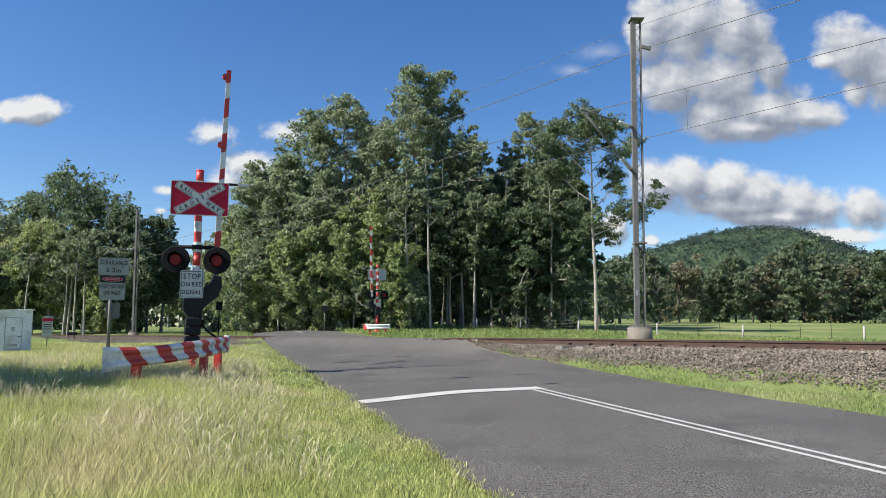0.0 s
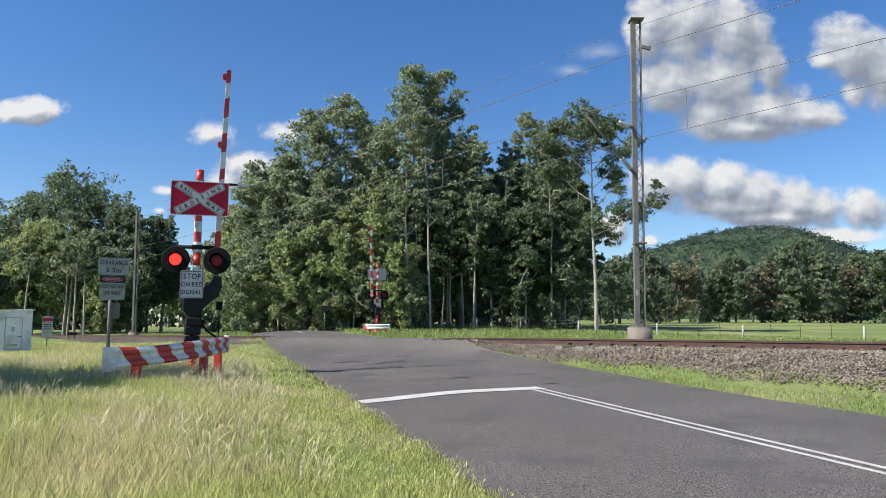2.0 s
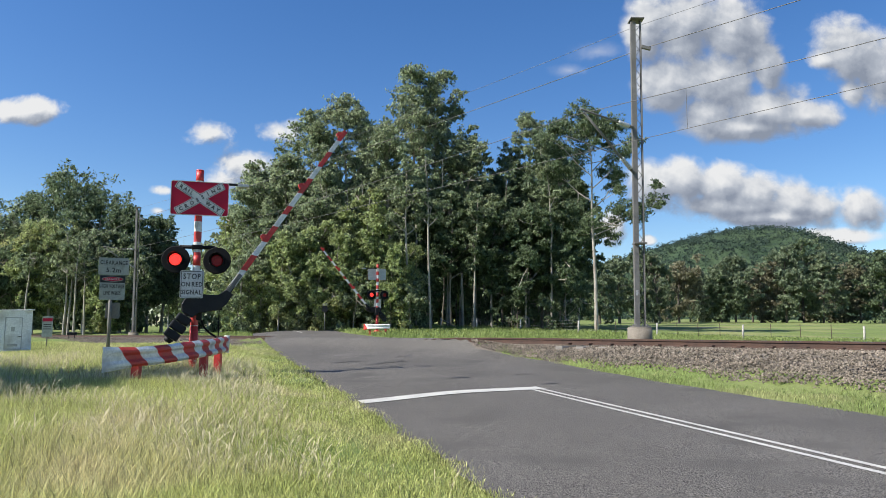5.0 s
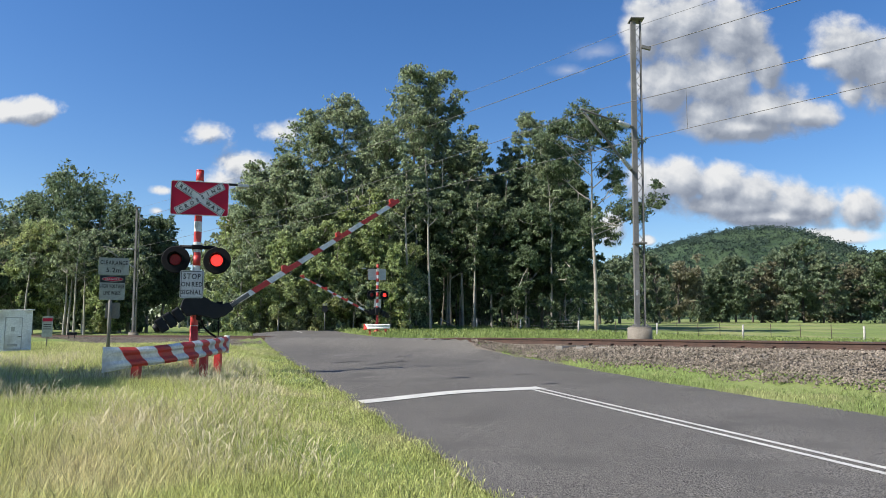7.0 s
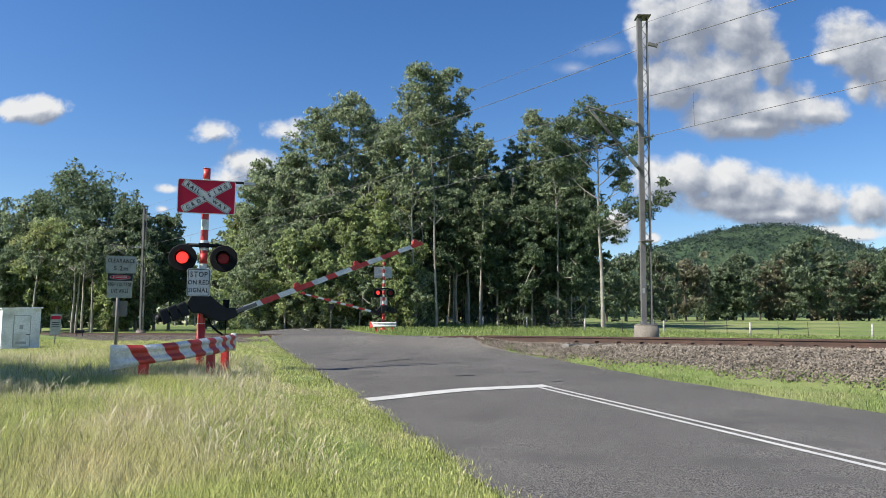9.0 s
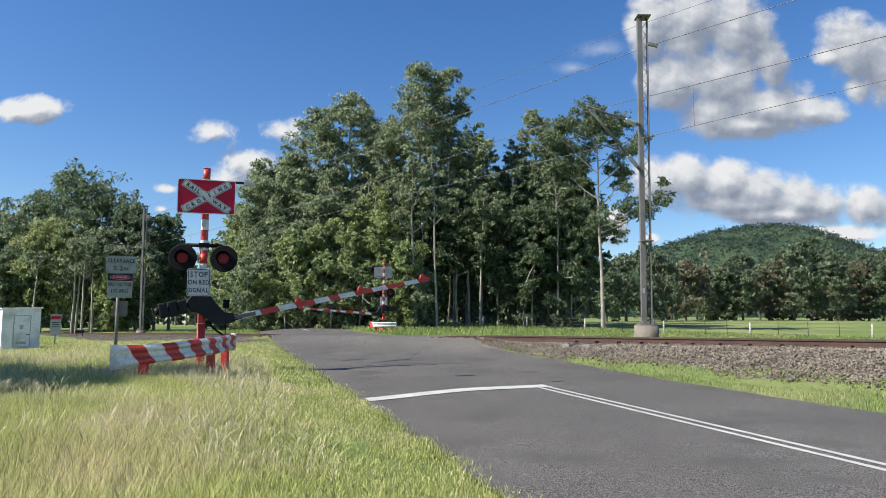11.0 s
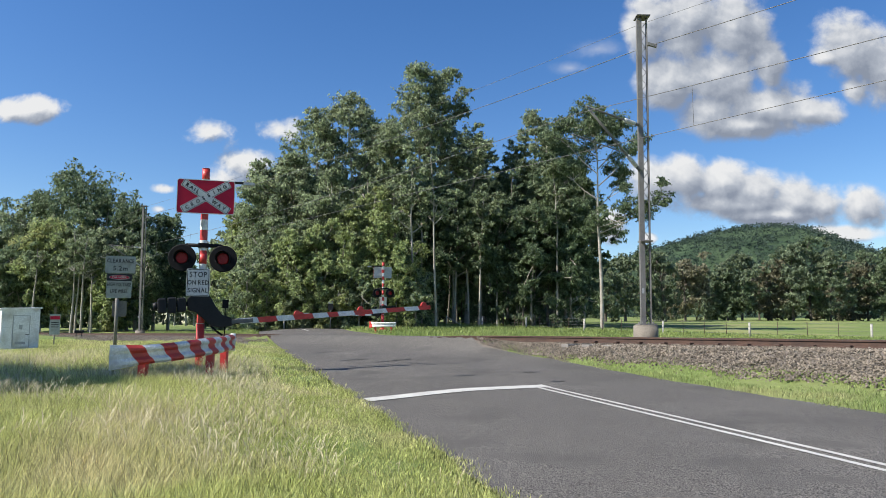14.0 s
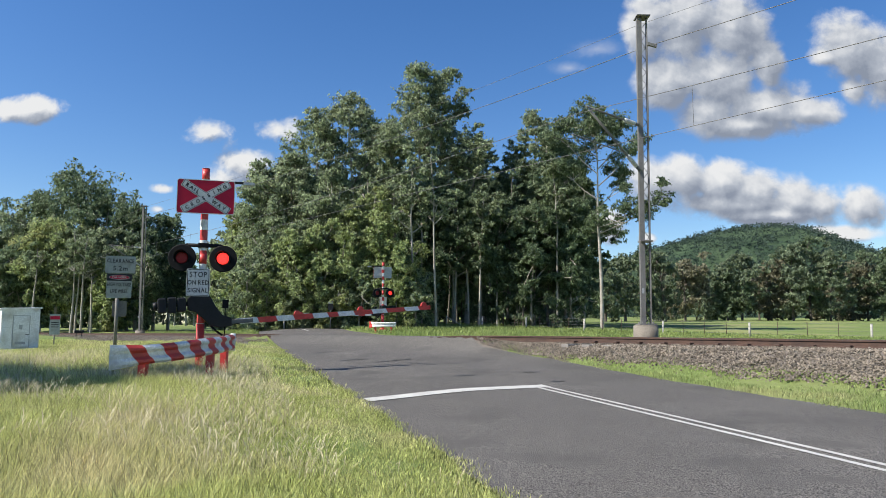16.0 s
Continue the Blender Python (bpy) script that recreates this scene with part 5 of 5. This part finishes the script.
cloud([(62, 195, 52, 27), (20, 200, 40, 24)], 1, "small white puffy cloud in blue sky", rough=0.75, scale=0.006)
cloud([(372, 232, 40, 22), (434, 290, 56, 40), (395, 315, 42, 26), (495, 228, 36, 28), (288, 335, 22, 8), (280, 371, 14, 7)], 2, "ragged white cloud behind the trees", depth=40, soft=0.75, scale=0.006, rough=1.2)
cloud([(1160, 30, 52, 70), (1230, 30, 85, 85), (1315, 40, 80, 85), (1200, 150, 55, 60), (1290, 130, 105, 70), (1265, 195, 70, 48), (1370, 185, 95, 52), (1340, 218, 115, 28), (1450, 194, 66, 30), (1375, 110, 36, 60)], 3, "large white and grey cumulus cloud", depth=80,
      scale=0.0034, rough=0.8)
cloud([(1548, 80, 82, 78), (1600, 110, 80, 85), (1540, 150, 34, 30), (1490, 90, 40, 22)], 4, "bright cumulus cloud with grey base", depth=120, rough=0.7)
cloud([(1190, 312, 56, 48), (1240, 304, 55, 46), (1310, 310, 64, 48), (1370, 328, 56, 46), (1330, 356, 120, 30), (1445, 350, 58, 46), (1495, 360, 55, 42), (1562, 358, 58, 46), (1410, 374, 140, 22)], 5, "long bright cumulus bank with flat base", depth=160,
      soft=0.4, rough=0.72)
cloud([(1108, 392, 34, 40), (1175, 415, 20, 12), (1540, 408, 80, 16), (1430, 412, 70, 9)], 6, "low white cloud above the hill", depth=200, soft=0.45, rough=0.7)
cloud([(1080, 55, 40, 14), (1030, 90, 26, 9)], 7, "thin wisp of cloud", depth=240, soft=4.0, thresh=0.45, rough=1.6)


# ---- grass ----
def blades(name, P, h, width, material, rng, label, bend=0.5, parent=None):
    k = len(P)
    a = rng.uniform(0, 6.283, k)
    ln = rng.uniform(0.15, bend, k) * h
    dirx, diry = np.cos(a), np.sin(a)
    sx, sy = -np.sin(a + rng.normal(size=k) * 0.6), np.cos(a)
    w = width * rng.uniform(0.6, 1.4, k)
    V = np.zeros((k, 4, 3))
    V[:, 0] = P - (0, 0, 0.02)
    mid = P + np.stack([dirx * ln * 0.3, diry * ln * 0.3, h * 0.55], 1)
    V[:, 1] = mid - np.stack([sx * w, sy * w, 0 * w], 1)
    V[:, 2] = P + np.stack([dirx * ln, diry * ln, h], 1)
    V[:, 3] = mid + np.stack([sx * w, sy * w, 0 * w], 1)
    F = np.arange(k * 4).reshape(k, 4)
    me = fast_mesh(name, V.reshape(-1, 3), F, material)
    return tagged(new(name, me), label, "grass", kind="stuff")


def seed_heads(name, P, h, rng, label):
    """Thin stalks with a slim drooping seed head."""
    k = len(P)
    a = rng.uniform(0, 6.283, k)
    d = np.stack([np.cos(a), np.sin(a)], 1) * (rng.uniform(0.25, 1.1, k) * h)[:, None]
    s = np.stack([-np.sin(a), np.cos(a)], 1)
    V = np.zeros((k, 9, 3))
    p = P

    def at(u, off, z):
        return np.concatenate([p[:, :2] + d * u + s * off, (p[:, 2] + h * z)[:, None]], 1)
    V[:, 0], V[:, 1] = at(0, 0.0011, 0), at(0, -0.0011, 0)
    V[:, 2], V[:, 3] = at(0.45, -0.0010, 0.72), at(0.45, 0.0010, 0.72)
    V[:, 4], V[:, 5] = at(0.62, -0.0034, 0.86), at(0.62, 0.0034, 0.86)
    V[:, 6], V[:, 7] = at(0.85, -0.003, 0.97), at(0.85, 0.003, 0.97)
    V[:, 8] = at(1.08, 0, 0.96)
    b = (np.arange(k) * 9)[:, None]
    tri = [[0, 1, 2], [0, 2, 3], [3, 2, 4], [3, 4, 5], [5, 4, 6], [5, 6, 7], [7, 6, 8]]
    F = np.concatenate([b + np.array([t]) for t in tri], 1).reshape(-1, 3)
    return tagged(new(name, fast_mesh(name, V.reshape(-1, 3), F, M_straw)), label, "grass", kind="stuff")


def scatter(rng, n, x0, x1, y0, y1, keep):
    x, y = rng.uniform(x0, x1, n), rng.uniform(y0, y1, n)
    o = RN[0] * x + RN[1] * y
    s = RD[0] * x + RD[1] * y
    t = (x - TC[0]) * TM[0] + (y - TC[1]) * TM[1]
    k = keep(x, y, o, s, t)
    x, y = x[k], y[k]
    return np.stack([x, y, land_z(x, y) - 0.01], 1)


def build_grass():
    rng = np.random.default_rng(21)

    def patch(P, f, ph):
        return 0.5 + 0.5 * np.sin(P[:, 0] * f + ph + 1.7 * np.sin(P[:, 1] * f * 0.8)) * np.sin(P[:, 1] * f * 1.1 + ph)

    def verge(x, y, o, s, t):
        edge = EDGE_L + 0.02 + 0.04 * np.sin(s * 2.3) + 0.04 * np.sin(s * 5.7) + 0.03 * np.sin(s * 17.3) + 0.07 * rng.normal(size=len(s))
        return (o < edge) & (np.abs(x) < 0.72 * y + 1.2) & (t < -1.2)
    near = scatter(rng, 345000, -9, 1.6, 4.0, 12, verge)
    o = RN[0] * near[:, 0] + RN[1] * near[:, 1]
    hh = (0.05 + 0.15 * smooth01((EDGE_L - o - 0.3) / 3.0)) * rng.uniform(0.5, 1.4, len(near)) * (0.75 + 0.5 * patch(near, 1.1, 0.3))
    blades("verge_grass", near, hh, 0.0027, M_grass, rng, "long green and straw-coloured grass on the verge", 0.85)
    mid = scatter(rng, 290000, -26, 1.0, 12, 42, lambda x, y, o, s, t: verge(x, y, o, s, t) & (t < np.where(o > -2.5, -1.4, -4.7)) & (rng.uniform(0, 1, len(x)) < np.where(y > 26, 0.5, 1.0)))
    o = RN[0] * mid[:, 0] + RN[1] * mid[:, 1]
    hh = (0.06 + 0.15 * smooth01((EDGE_L - o) / 2.5)) * (1 - 0.45 * smooth01((mid[:, 1] - 17) / 8)) * rng.uniform(0.5, 1.4, len(mid)) * (0.75 + 0.5 * patch(mid, 0.9, 1.3))
    blades("meadow_grass", mid, hh, 0.007, M_grass, rng, "long uneven grass around the signal and guard rail", 1.0)
    st = scatter(rng, 34000, -11, 1.5, 5.0, 18, lambda x, y, o, s, t: (o < EDGE_L - 0.15 - 0.9 * (np.sin(x * 37.0 + y * 53.0) > -0.7)) & (t < -2.6) & (np.abs(x) < 0.7 * y + 1) & (np.sin(x * 1.3 + 2 * np.sin(y * 0.7)) * np.sin(y * 1.1) > -0.15))
    o = RN[0] * st[:, 0] + RN[1] * st[:, 1]
    seed_heads("seed_stalks", st, rng.uniform(0.14, 0.40, len(st)) * np.clip((EDGE_L - o) / 1.8, 0.4, 1.0), rng, "dry pale seed heads standing in the grass")
    def trackside(x, y, o, s, t):
        q = (x - TC[0]) * TU[0] + (y - TC[1]) * TU[1]
        return (o > edge_r(s) - 0.05 + 0.1 * np.sin(s * 3.1)) & (t < np.maximum(-2.7, -1.8 + 0.2 * q) + 0.12 * np.sin(q * 2.1) - rng.exponential(0.14, len(x))) & (x < 0.72 * y + 1)
    right = scatter(rng, 150000, 1.5, 17, 6, 24, trackside)
    blades("trackside_grass", right, rng.uniform(0.03, 0.10, len(right)) * (0.6 + 0.8 * patch(right, 1.9, 0.4)), 0.004, M_short, rng, "short bright grass strip between road and ballast", 0.9)
    back = scatter(rng, 110000, -30, 42, 24, 64, lambda x, y, o, s, t: (t > 2.9) & (t < 30) & ((o < EDGE_L - 0.1 - 0.0009 * np.maximum(s - 40, 0) ** 2) | (o > edge_r(s) - 0.0009 * np.maximum(s - 40, 0) ** 2 + 0.1)) & (np.abs(x) < 0.7 * y))
    hb = rng.uniform(0.10, 0.34, len(back)) * np.where(back[:, 0] > 4, 0.7, 1.0)
    blades("far_side_grass", back, hb, 0.02, M_meadow, rng, "tall green grass beyond the railway", 0.7)


build_grass()


# ---- what moves ----
def motions():
    turn = [(0, 88.3), (2.0, 88.3), (2.3, 88.2), (2.55, 87.7), (2.8, 84.6), (3.0, 81.8), (3.5, 75.4), (4.0, 69), (4.2, 66.5), (5.2, 54), (6.3, 41.5), (6.6, 38), (7.0, 34), (7.3, 32), (7.6, 30), (8.0, 27), (8.4, 24.5),
            (8.8, 22.5), (9.2, 20.5), (10.2, 15.5), (11.3, 10.5), (11.6, 9), (12.0, 7.5), (12.5, 6), (13.0, 5), (14.5, 4.5), (16, 4.5)]
    for arm, skew in ((near_arm, 5.3), (far_arm, 0.0)):
        ahead = (0, 5, 7.5, 7.8, 4.4) if arm is far_arm else (0, 0, 0, 0, 0)   # the far boom falls a little sooner
        walk(arm, [(t, pose(-0.05, 0, 1.43, 0, 0, skew) @ pose(0, 0, 0, 0, float(np.interp(t, (2.3, 3.5, 8.5, 11.5, 13), ahead)) - a, 0)) for t, a in turn])
    # alternating lamps: the lit element comes forward through the lens
    cycle = 1.47
    for lits in (near_lits, far_lits):
        for lit, right in lits:
            on, off = (0.797, 1.43) if right else (0.06, 0.66)
            rows = [(0.0, pose(0, 0.02, 0))]
            for k in range(12):
                a, b = on + k * cycle, off + k * cycle
                for t, y in ((a - 0.034, 0.02), (a, -0.026), (b, -0.026), (b + 0.034, 0.02)):
                    if rows[-1][0] + 0.02 < t < 15.96:
                        rows.append((t, pose(0, y, 0)))
            rows.append((16.0, rows[-1][1]))
            walk(lit, rows)
    for ob, x, y, z in clouds:
        drift = -11 * SKY_D / 1254.7
        walk(ob, [(0, pose(x, y, z, 90, 0, 0)), (16, pose(x + drift * 1.6, y, z, 90, 0, 0))])


motions()
